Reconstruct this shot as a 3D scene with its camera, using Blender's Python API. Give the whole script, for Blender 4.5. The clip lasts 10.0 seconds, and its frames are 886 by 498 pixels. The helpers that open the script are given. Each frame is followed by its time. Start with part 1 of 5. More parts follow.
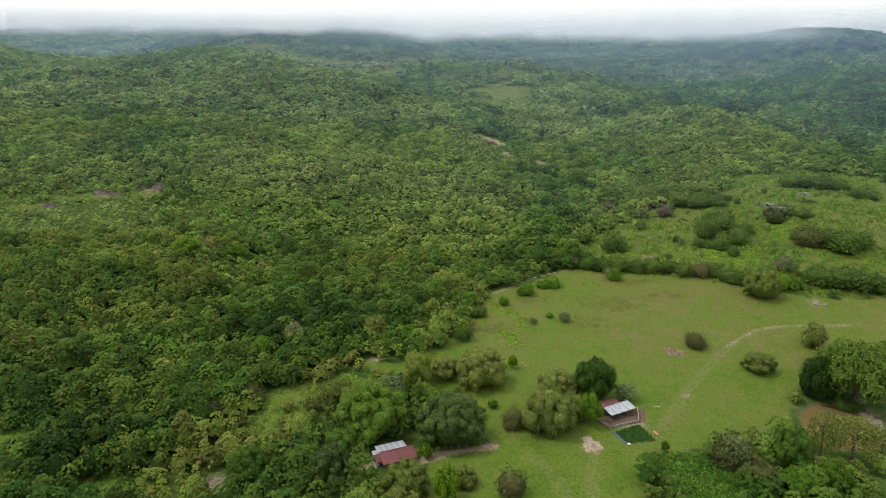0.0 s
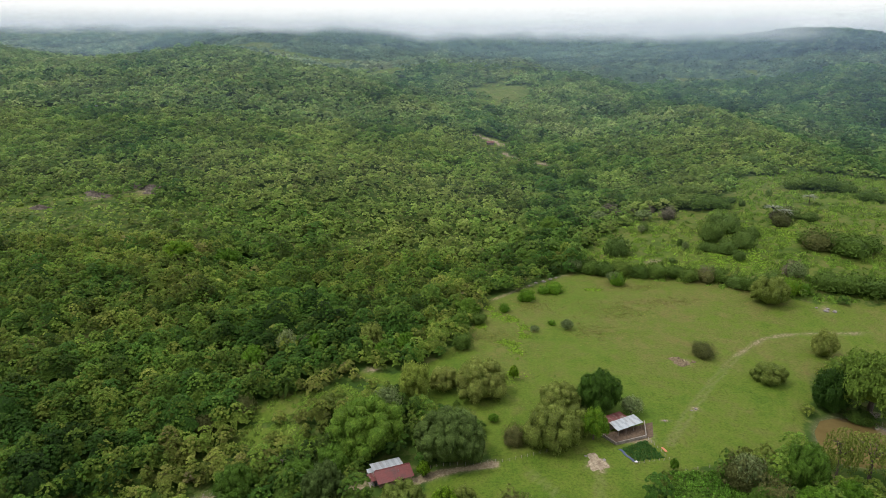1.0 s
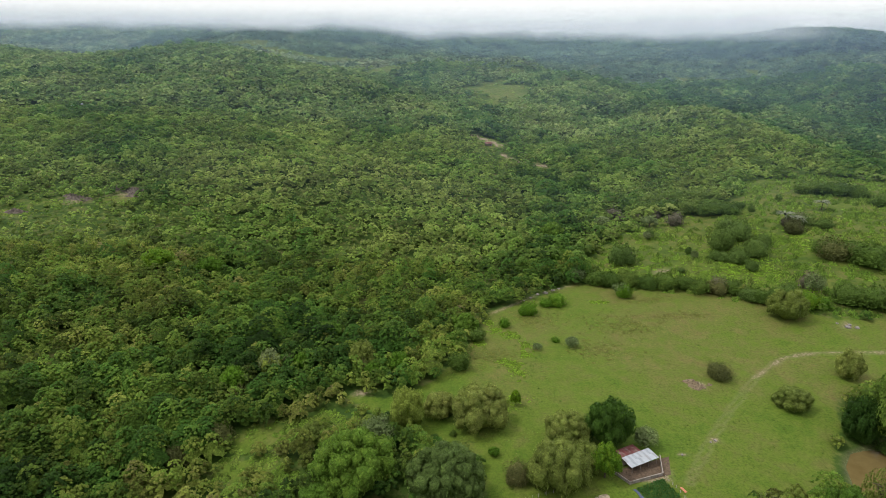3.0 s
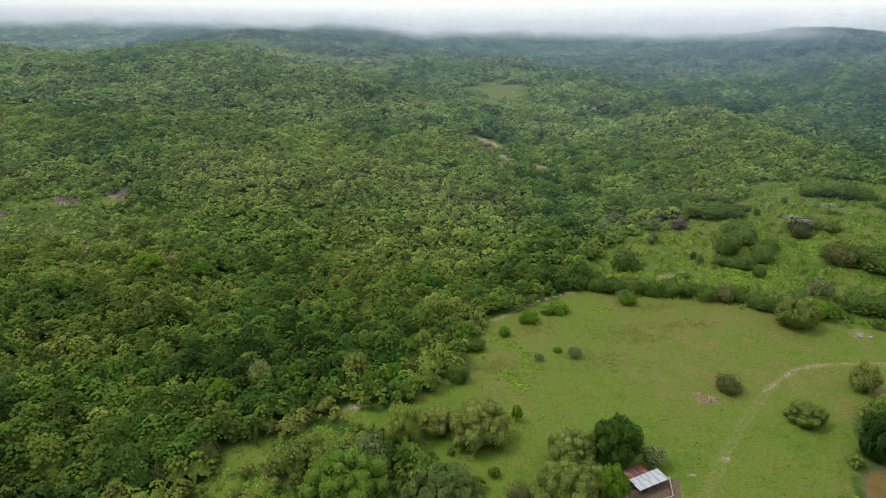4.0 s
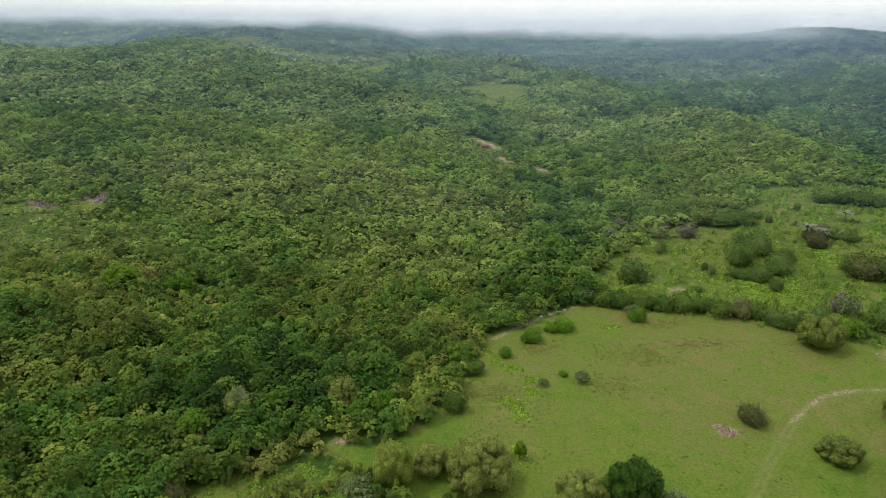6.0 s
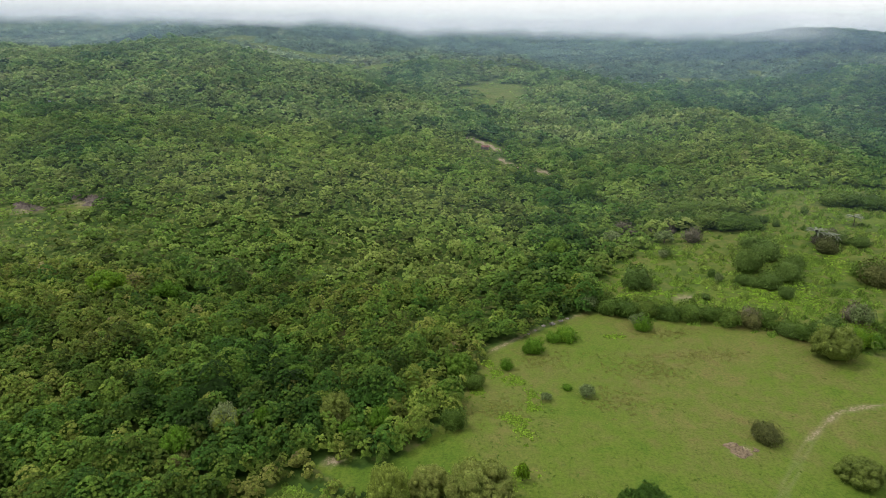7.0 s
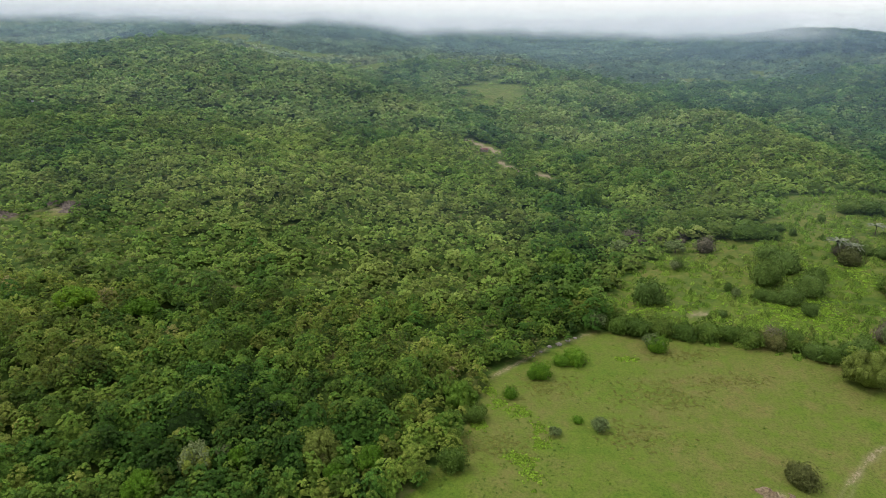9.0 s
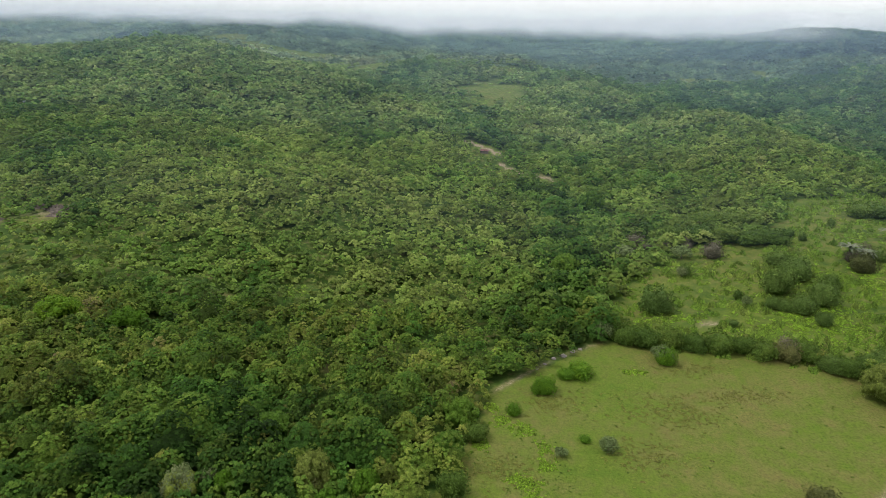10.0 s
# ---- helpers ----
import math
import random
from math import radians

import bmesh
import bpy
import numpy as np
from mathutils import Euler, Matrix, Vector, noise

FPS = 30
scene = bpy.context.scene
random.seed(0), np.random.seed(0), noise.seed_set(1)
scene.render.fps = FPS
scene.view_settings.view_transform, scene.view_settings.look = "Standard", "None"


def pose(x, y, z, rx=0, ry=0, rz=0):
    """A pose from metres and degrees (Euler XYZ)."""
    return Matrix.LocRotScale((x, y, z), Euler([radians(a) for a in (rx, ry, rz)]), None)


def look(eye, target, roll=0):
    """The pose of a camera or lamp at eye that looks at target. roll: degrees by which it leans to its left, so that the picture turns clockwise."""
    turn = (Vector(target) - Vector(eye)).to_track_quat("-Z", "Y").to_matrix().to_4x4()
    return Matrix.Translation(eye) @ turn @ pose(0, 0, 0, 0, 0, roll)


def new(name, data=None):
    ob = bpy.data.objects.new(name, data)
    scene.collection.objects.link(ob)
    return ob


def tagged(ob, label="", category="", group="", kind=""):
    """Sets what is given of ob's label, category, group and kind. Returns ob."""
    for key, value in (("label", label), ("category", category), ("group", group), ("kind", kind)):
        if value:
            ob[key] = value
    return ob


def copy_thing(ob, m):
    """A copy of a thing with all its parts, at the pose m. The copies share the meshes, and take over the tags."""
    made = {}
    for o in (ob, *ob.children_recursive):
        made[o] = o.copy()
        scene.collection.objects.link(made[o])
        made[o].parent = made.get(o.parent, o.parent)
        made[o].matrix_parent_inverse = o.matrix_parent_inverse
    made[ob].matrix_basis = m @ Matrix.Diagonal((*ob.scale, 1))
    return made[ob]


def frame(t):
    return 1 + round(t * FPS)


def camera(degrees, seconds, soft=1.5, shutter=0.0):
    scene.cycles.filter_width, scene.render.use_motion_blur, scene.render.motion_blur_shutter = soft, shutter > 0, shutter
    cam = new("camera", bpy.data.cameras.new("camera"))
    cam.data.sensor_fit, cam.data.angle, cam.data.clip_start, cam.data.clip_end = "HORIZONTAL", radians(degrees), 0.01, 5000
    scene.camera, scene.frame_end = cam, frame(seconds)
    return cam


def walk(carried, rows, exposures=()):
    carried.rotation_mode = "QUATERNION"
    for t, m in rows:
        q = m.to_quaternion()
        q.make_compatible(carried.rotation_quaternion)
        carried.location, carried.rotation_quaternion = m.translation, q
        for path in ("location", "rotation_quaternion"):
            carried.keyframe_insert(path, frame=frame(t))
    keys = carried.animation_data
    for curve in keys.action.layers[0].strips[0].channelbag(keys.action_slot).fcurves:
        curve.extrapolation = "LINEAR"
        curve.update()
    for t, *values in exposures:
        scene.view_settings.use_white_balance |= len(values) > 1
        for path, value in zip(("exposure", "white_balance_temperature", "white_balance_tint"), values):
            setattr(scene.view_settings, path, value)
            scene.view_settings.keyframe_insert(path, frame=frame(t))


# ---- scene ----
cam = camera(72.0, 10.0, soft=0.45)
METRES, EYE, TILT, LEAN, TURN = 122.9, 122.0, -15.449, 0.0, 0.0
ROWS = [
    (0.0, 0.0000, 0.0000, 0.0000, 0.00, 0.00, 0.00),
    (1.0, 0.0004, 0.0845, 0.0238, -0.13, -0.05, -0.04),
    (2.0, 0.0016, 0.1718, 0.0482, -0.28, -0.11, -0.10),
    (3.0, 0.0034, 0.2618, 0.0731, -0.44, -0.16, -0.17),
    (4.0, 0.0054, 0.3535, 0.0986, -0.60, -0.20, -0.25),
    (5.0, 0.0076, 0.4471, 0.1244, -0.75, -0.23, -0.32),
    (6.0, 0.0098, 0.5422, 0.1506, -0.90, -0.26, -0.39),
    (7.0, 0.0118, 0.6384, 0.1770, -1.04, -0.28, -0.45),
    (8.0, 0.0133, 0.7354, 0.2036, -1.17, -0.29, -0.49),
    (9.0, 0.0141, 0.8327, 0.2303, -1.27, -0.29, -0.51),
    (10.0, 0.0142, 0.9300, 0.2570, -1.36, -0.27, -0.51),
]
walk(cam, [(t, pose(0, 0, EYE, TILT, LEAN, TURN) @ pose(METRES * x, METRES * y, METRES * z, 90 + pitch, roll, yaw)) for t, x, y, z, yaw, pitch, roll in ROWS])

# ---- light: an overcast sky and a weak, wide sun behind the cloud ----
world = bpy.data.worlds.new("overcast_sky")
scene.world = world
world.use_nodes = True
wn, wl = world.node_tree.nodes, world.node_tree.links
wn.clear()
w_sky = wn.new("ShaderNodeTexSky")
w_sky.sky_type, w_sky.sun_disc = "NISHITA", False
w_sky.sun_elevation, w_sky.sun_rotation = radians(57), radians(-85)
w_dim = wn.new("ShaderNodeVectorMath")
w_dim.operation = "SCALE"
w_dim.inputs["Scale"].default_value = 0.06
w_co = wn.new("ShaderNodeTexCoord")
w_sep = wn.new("ShaderNodeSeparateXYZ")
w_ramp = wn.new("ShaderNodeValToRGB")
w_ramp.color_ramp.elements[0].position, w_ramp.color_ramp.elements[0].color = 0.0, (0.39, 0.40, 0.45, 1)
w_ramp.color_ramp.elements[1].position, w_ramp.color_ramp.elements[1].color = 0.9, (1.33, 1.285, 1.36, 1)
w_mix = wn.new("ShaderNodeMix")
w_mix.data_type = "RGBA"
w_mix.inputs["Factor"].default_value = 0.86
w_bg = wn.new("ShaderNodeBackground")
w_bg.inputs["Strength"].default_value = 0.95
w_out = wn.new("ShaderNodeOutputWorld")
wl.new(w_sky.outputs[0], w_dim.inputs[0])
wl.new(w_co.outputs["Generated"], w_sep.inputs[0])
wl.new(w_sep.outputs["Z"], w_ramp.inputs["Fac"])
wl.new(w_dim.outputs[0], w_mix.inputs["A"])
wl.new(w_ramp.outputs["Color"], w_mix.inputs["B"])
wl.new(w_mix.outputs["Result"], w_bg.inputs["Color"])
wl.new(w_bg.outputs[0], w_out.inputs["Surface"])
sun = new("sun", bpy.data.lights.new("sun", "SUN"))
sun.data.energy, sun.data.angle, sun.data.color = 1.5, radians(12), (1.0, 0.94, 0.89)
sun.matrix_world = look((-110, 10, 170), (0, 0, 0))
scene.view_settings.exposure = 0.31


# ---- materials ----
def nodes_of(name):
    m = bpy.data.materials.new(name)
    m.use_nodes = True
    n, l = m.node_tree.nodes, m.node_tree.links
    return m, n, l, n["Principled BSDF"]


def ramp(n, stops):
    r = n.new("ShaderNodeValToRGB")
    e = r.color_ramp.elements
    while len(e) < len(stops):
        e.new(0.5)
    for k, (p, c) in enumerate(stops):
        e[k].position, e[k].color = p, (*c, 1)
    return r


def noise_node(n, l, scale, detail=4.0, rough=0.55, co=None):
    t = n.new("ShaderNodeTexNoise")
    t.inputs["Scale"].default_value, t.inputs["Detail"].default_value, t.inputs["Roughness"].default_value = scale, detail, rough
    if co is not None:
        l.new(co, t.inputs["Vector"])
    return t


def mix_node(n, l, fac, a, b, kind="MIX"):
    m = n.new("ShaderNodeMix")
    m.data_type, m.blend_type = "RGBA", kind
    for key, v in (("Factor", fac), ("A", a), ("B", b)):
        s = m.inputs[key]
        if isinstance(v, (int, float)):
            s.default_value = v
        elif isinstance(v, tuple):
            s.default_value = (*v, 1)
        else:
            l.new(v, s)
    return m.outputs["Result"]


def span(n, l, v, a, b, c=0.0, d=1.0):
    m = n.new("ShaderNodeMapRange")
    l.new(v, m.inputs["Value"])
    for key, q in (("From Min", a), ("From Max", b), ("To Min", c), ("To Max", d)):
        m.inputs[key].default_value = q
    return m.outputs[0]


def place_co(n):
    return n.new("ShaderNodeNewGeometry").outputs["Position"]


def bump(n, l, height, strength, distance, bsdf):
    b = n.new("ShaderNodeBump")
    b.inputs["Strength"].default_value, b.inputs["Distance"].default_value = strength, distance
    l.new(height, b.inputs["Height"])
    l.new(b.outputs[0], bsdf.inputs["Normal"])


def leafy(name, stops, own=False, spread=0.5, grain=1.6, mottle=0.68):
    """Foliage. own: a single plant, tinted as an object; else tinted tree by tree by the 'tint' attribute."""
    m, n, l, b = nodes_of(name)
    co = place_co(n)
    geo = n.new("ShaderNodeNewGeometry")
    if own:
        info = n.new("ShaderNodeObjectInfo")
        fine = noise_node(n, l, 0.35, 3, 0.6, co)
        add = n.new("ShaderNodeMath")
        add.operation = "MULTIPLY_ADD"
        l.new(fine.outputs["Fac"], add.inputs[0])
        add.inputs[1].default_value = 0.75
        l.new(span(n, l, info.outputs["Random"], 0, 1, -0.12, 0.32), add.inputs[2])
        fac = add.outputs[0]
    else:
        at = n.new("ShaderNodeAttribute")
        at.attribute_name = "tint"
        wide = noise_node(n, l, 0.011, 5, 0.6, co)
        add = n.new("ShaderNodeMath")
        add.operation = "MULTIPLY_ADD"
        l.new(wide.outputs["Fac"], add.inputs[0])
        add.inputs[1].default_value = 0.9
        l.new(span(n, l, at.outputs["Fac"], 0, 1, -0.38, 0.5), add.inputs[2])
        fac = add.outputs[0]
    r = ramp(n, stops)
    l.new(fac, r.inputs["Fac"])
    speck = noise_node(n, l, grain, 3, 0.75, co)
    if own:
        a = span(n, l, geo.outputs["Random Per Island"], 0, 1, 1 - spread, 1 + spread)
    else:
        sh = n.new("ShaderNodeAttribute")
        sh.attribute_name = "shade"
        a = span(n, l, sh.outputs["Fac"], 0, 1, 1 - spread, 1 + spread)
    c = span(n, l, speck.outputs["Fac"], 0.32, 0.68, 1 - mottle, 1 + mottle)
    k = n.new("ShaderNodeMath")
    k.operation = "MULTIPLY"
    l.new(a, k.inputs[0])
    l.new(c, k.inputs[1])
    v = n.new("ShaderNodeVectorMath")
    v.operation = "SCALE"
    l.new(r.outputs["Color"], v.inputs[0])
    l.new(k.outputs[0], v.inputs["Scale"])
    l.new(v.outputs[0], b.inputs["Base Color"])
    b.inputs["Roughness"].default_value = 0.62
    b.inputs["Specular IOR Level"].default_value = 0.1
    bump(n, l, speck.outputs["Fac"], 1.0, 1.6 / grain, b)
    thin = n.new("ShaderNodeBsdfTranslucent")
    l.new(v.outputs[0], thin.inputs["Color"])
    both = n.new("ShaderNodeMixShader")
    both.inputs[0].default_value = 0.22
    l.new(b.outputs[0], both.inputs[1])
    l.new(thin.outputs[0], both.inputs[2])
    l.new(both.outputs[0], n["Material Output"].inputs["Surface"])
    return m


def surface(name, dark, light, scale, rough=0.8, relief=0.2, metal=0.0, stain=None):
    m, n, l, b = nodes_of(name)
    co = place_co(n)
    t = noise_node(n, l, scale, 6, 0.65, co)
    r = ramp(n, [(0.3, dark), (0.7, light)])
    l.new(t.outputs["Fac"], r.inputs["Fac"])
    c = r.outputs["Color"]
    if stain:
        t2 = noise_node(n, l, scale * 0.23, 5, 0.7, co)
        c = mix_node(n, l, span(n, l, t2.outputs["Fac"], 0.5, 0.66), c, stain)
    l.new(c, b.inputs["Base Color"])
    b.inputs["Roughness"].default_value, b.inputs["Metallic"].default_value = rough, metal
    bump(n, l, t.outputs["Fac"], relief, 0.05, b)
    return m


FOREST = [(0.0, (0.029, 0.078, 0.011)), (0.2, (0.056, 0.130, 0.018)), (0.42, (0.117, 0.192, 0.026)), (0.62, (0.178, 0.226, 0.038)),
          (0.8, (0.236, 0.252, 0.060)), (0.93, (0.225, 0.205, 0.088)), (1.0, (0.188, 0.158, 0.084))]
HILL = [(0.0, (0.036, 0.086, 0.016)), (0.2, (0.070, 0.140, 0.023)), (0.42, (0.146, 0.220, 0.042)), (0.62, (0.204, 0.264, 0.058)), (0.8, (0.250, 0.290, 0.074)), (1.0, (0.262, 0.262, 0.098))]
m_forest = leafy("forest_leaves", [(p, (r * 0.95, g * 0.97, b * 0.92)) for p, (r, g, b) in FOREST], spread=0.7, grain=1.8, mottle=0.48)
m_hill = leafy("hillside_leaves", [(p, (r * 0.83, g * 0.94, b * 0.78)) for p, (r, g, b) in HILL], spread=0.68, grain=1.3, mottle=0.42)
# Upper and far leaves paler and bluer: distance haze put into their colour.
m_upper_hazed = leafy("upper_leaves_hazed", [(p, (r * 0.93, g * 1.02, b * 1.12)) for p, (r, g, b) in HILL], spread=0.62, grain=0.8, mottle=0.45)
m_far_hazed = leafy("far_leaves_hazed", [(0.0, (0.074, 0.132, 0.066)), (0.35, (0.150, 0.226, 0.098)), (0.6, (0.236, 0.300, 0.126)), (1.0, (0.340, 0.372, 0.168))], spread=0.62, grain=0.3, mottle=0.5)
m_mango = leafy("dark_glossy_leaves", [(0.1, (0.031, 0.077, 0.013)), (0.9, (0.086, 0.180, 0.021))], True, 0.24, 1.6, 0.36)
m_olive = leafy("olive_leaves", [(0.1, (0.118, 0.177, 0.032)), (0.55, (0.218, 0.280, 0.056)), (0.95, (0.330, 0.355, 0.088))], True, 0.24, 1.6, 0.36)
m_round = leafy("green_leaves", [(0.1, (0.069, 0.136, 0.021)), (0.55, (0.116, 0.231, 0.027)), (0.95, (0.203, 0.322, 0.039))], True, 0.24, 1.6, 0.36)
m_bright = leafy("bright_green_leaves", [(0.1, (0.073, 0.168, 0.014)), (0.55, (0.127, 0.264, 0.020)), (0.95, (0.229, 0.343, 0.022))], True, 0.24, 1.6, 0.36)
m_brown = leafy("brownish_leaves", [(0.1, (0.074, 0.089, 0.026)), (0.55, (0.135, 0.154, 0.045)), (0.95, (0.194, 0.182, 0.065))], True, 0.24, 1.6, 0.36)
m_pale = leafy("pale_yellow_green_leaves", [(0.1, (0.203, 0.286, 0.046)), (0.55, (0.321, 0.407, 0.071)), (0.95, (0.430, 0.473, 0.124))], True, 0.24, 1.6, 0.36)
m_grey = leafy("grey_green_leaves", [(0.1, (0.133, 0.189, 0.068)), (0.55, (0.206, 0.283, 0.101)), (0.95, (0.326, 0.365, 0.172))], True, 0.24, 1.6, 0.36)
m_feather = leafy("feathery_leaves", [(0.1, (0.075, 0.146, 0.024)), (0.55, (0.155, 0.252, 0.035)), (0.95, (0.275, 0.344, 0.051))], True, 0.24, 1.6, 0.36)
m_bark = surface("bark", (0.045, 0.034, 0.024), (0.16, 0.13, 0.10), 3.0, 0.9, 0.5)
m_dry = surface("dry_pale_wood", (0.16, 0.13, 0.10), (0.36, 0.32, 0.27), 2.0, 0.9, 0.4)


def ground_material():
    m, n, l, b = nodes_of("ground_cover")
    co = place_co(n)
    at = n.new("ShaderNodeAttribute")
    at.attribute_name = "open"
    di = n.new("ShaderNodeAttribute")
    di.attribute_name = "dirt"
    wide = noise_node(n, l, 0.022, 6, 0.62, co)
    mid = noise_node(n, l, 0.13, 6, 0.7, co)
    fine = noise_node(n, l, 1.1, 6, 0.75, co)
    grass = ramp(n, [(0.24, (0.072, 0.128, 0.012)), (0.40, (0.097, 0.145, 0.017)), (0.53, (0.106, 0.135, 0.024)), (0.65, (0.128, 0.138, 0.033)), (0.78, (0.132, 0.120, 0.037))])
    add = n.new("ShaderNodeMath")
    add.operation = "MULTIPLY_ADD"
    l.new(mid.outputs["Fac"], add.inputs[0])
    add.inputs[1].default_value = 0.95
    l.new(span(n, l, wide.outputs["Fac"], 0, 1, -0.42, 0.52), add.inputs[2])
    lu = n.new("ShaderNodeAttribute")
    lu.attribute_name = "lush"
    damp = n.new("ShaderNodeMath")
    damp.operation = "MULTIPLY_ADD"
    l.new(lu.outputs["Fac"], damp.inputs[0])
    damp.inputs[1].default_value = -0.14
    l.new(add.outputs[0], damp.inputs[2])
    l.new(damp.outputs[0], grass.inputs["Fac"])
    tuft = ramp(n, [(0.34, (0.63, 0.65, 0.60)), (0.52, (1.0, 1.0, 1.0)), (0.68, (1.26, 1.22, 1.12))])
    l.new(fine.outputs["Fac"], tuft.inputs["Fac"])
    g = mix_node(n, l, 1.0, grass.outputs["Color"], tuft.outputs["Color"], "MULTIPLY")
    scrub = ramp(n, [(0.3, (0.020, 0.050, 0.007)), (0.5, (0.044, 0.085, 0.011)), (0.62, (0.105, 0.125, 0.032)), (0.75, (0.130, 0.105, 0.050))])
    l.new(mid.outputs["Fac"], scrub.inputs["Fac"])
    patchy = n.new("ShaderNodeMath")
    patchy.operation = "MULTIPLY_ADD"
    l.new(span(n, l, noise_node(n, l, 0.28, 5, 0.7, co).outputs["Fac"], 0.3, 0.7, -0.5, 0.5), patchy.inputs[0])
    patchy.inputs[1].default_value = 0.55
    l.new(at.outputs["Fac"], patchy.inputs[2])
    c = mix_node(n, l, span(n, l, patchy.outputs[0], 0.3, 0.72), scrub.outputs["Color"], g)
    soil = ramp(n, [(0.3, (0.140, 0.108, 0.062)), (0.55, (0.265, 0.222, 0.138)), (0.75, (0.400, 0.348, 0.235))])
    l.new(fine.outputs["Fac"], soil.inputs["Fac"])
    k = n.new("ShaderNodeMath")
    k.operation = "ADD"
    l.new(di.outputs["Fac"], k.inputs[0])
    l.new(span(n, l, fine.outputs["Fac"], 0.2, 0.8, -0.32, 0.32), k.inputs[1])
    c = mix_node(n, l, span(n, l, di.outputs["Fac"], 0.0, 1.0, 0.0, 0.6), c, soil.outputs["Color"])
    c = mix_node(n, l, span(n, l, k.outputs[0], 0.42, 0.7), c, soil.outputs["Color"])
    l.new(c, b.inputs["Base Color"])
    b.inputs["Roughness"].default_value = 0.9
    b.inputs["Specular IOR Level"].default_value = 0.15
    bump(n, l, fine.outputs["Fac"], 0.5, 0.35, b)
    return m


m_ground = ground_material()


# ---- lie of the land ----
NEAR = ((-520, -22, -7.2, 344, 148), (392, 28, -6.2, 344, 148), (22, 126, 5.4, 100, 200), (-338, 176, -5.4, 110, 110), (-116, 176, -17.6, 110, 110),
        (216, 176, -5.8, 110, 110), (596, 292, 5.8, 136, 136), (-224, 292, 12.0, 136, 136), (202, 436, 6.2, 168, 168), (-302, 436, -0.6, 168, 168),
        (344, 520, 13.6, 186, 186), (64, 520, -15.0, 186, 186))
MIDDLE = ((-210, 718, 14.0, 230, 230), (-1130, 718, 35.2, 402, 402), (708, 718, -34.4, 230, 230), (176, 832, -5.8, 256, 256), (1196, 832, 14.2, 256, 510),
        (364, 960, 23.2, 170, 170), (-204, 960, -20.0, 424, 170), (-670, 1102, -16.6, 188, 188), (744, 1102, -26.8, 188, 188), (-514, 1102, 61.6, 314, 314),
        (272, 1102, 16.0, 188, 188), (902, 1102, -42.8, 550, 550), (-198, 1102, 41.0, 188, 188), (852, 1258, -20.4, 210, 210), (-892, 1258, 31.6, 210, 210))
FAR = ((-1544, 1432, 22.0, 580, 232), (780, 1432, -27.8, 232, 232), (4, 1432, -19.4, 388, 774), (-964, 1432, 23.6, 232, 232), (-190, 1432, -36.2, 232, 232),
        (-828, 1626, -76.8, 258, 258), (-1688, 1626, 23.2, 258, 258), (-398, 1626, 23.6, 258, 258), (1254, 1842, 26.8, 286, 286), (62, 1842, -23.0, 286, 286),
        (1494, 1842, -10.2, 286, 286), (-654, 1842, 40.2, 286, 286), (-892, 1842, -13.2, 286, 286))
FARTHEST = ((890, 2080, -6.4, 318, 318), (1154, 2080, 40.2, 318, 318), (-434, 2080, 20.6, 318, 318), (624, 2080, -20.6, 318, 318), (360, 2080, -21.6, 318, 318),
        (-750, 2344, 11.4, 352, 352), (1896, 2344, -41.2, 352, 352), (426, 2344, -2.8, 352, 352), (-152, 2638, 38.2, 392, 392), (-1458, 2638, 17.0, 652, 1306),
        (1152, 2638, -41.2, 978, 392), (1306, 2966, 28.8, 1086, 434))
# spurs and hollows of the middle hills: x, y, rise, reach
SPURS = ((-100, 600, 10.9, 100), (395, 635, 6.0, 70), (-150, 700, -8.5, 100), (350, 750, 19.3, 100), (500, 810, -12.5, 70), (360, 845, 9.6, 70), (0, 900, 17.2, 150),
        (-300, 900, 10.1, 100), (255, 950, -15.4, 70), (-60, 950, 12.5, 70), (450, 1000, -20.2, 100), (-130, 1020, 10.0, 70), (10, 1020, -27.0, 70),
        (430, 1090, -21.6, 70), (745, 1125, 22.1, 70), (-60, 1125, -19.8, 70), (420, 1150, -13.1, 220))
UPPER_SPURS = ((-75, 1200, -12.8, 150), (-200, 1200, -18.8, 100), (-410, 1230, 10.1, 70), (860, 1240, 69.4, 320), (225, 1275, 0.6, 150), (-675, 1275, -13.0, 150),
        (290, 1300, 16.2, 70), (885, 1335, 15.2, 70), (-50, 1350, 11.9, 100), (400, 1350, -14.2, 100), (185, 1440, 24.9, 70), (850, 1450, 22.2, 100),
        (-20, 1480, 48.9, 220), (530, 1480, -9.0, 220), (-420, 1560, 9.1, 320), (300, 1575, -17.0, 150), (-130, 1790, 14.9, 70))
POND = ((150, 226), (157, 228), (164, 228), (170, 223), (175, 217), (172, 205), (165, 197), (152, 194), (142, 196), (138, 200), (139, 208), (143, 218))
POND_Z = -8.3


def smooth(v, a, b):
    t = np.clip((v - a) / (b - a), 0, 1)
    return t * t * (3 - 2 * t)


def from_edge(x, y, poly):
    """Signed distance to a closed outline, positive inside."""
    x, y = np.asarray(x, float), np.asarray(y, float)
    best, inside = np.full(x.shape, 1e9), np.zeros(x.shape, bool)
    for (ax, ay), (bx, by) in zip(poly, poly[1:] + poly[:1]):
        dx, dy = bx - ax, by - ay
        t = np.clip(((x - ax) * dx + (y - ay) * dy) / (dx * dx + dy * dy), 0, 1)
        best = np.minimum(best, np.hypot(x - ax - t * dx, y - ay - t * dy))
        cross = (ay > y) != (by > y)
        inside ^= cross & (x < (bx - ax) * (y - ay) / (by - ay if by != ay else 1e-9) + ax)
    return np.where(inside, best, -best)


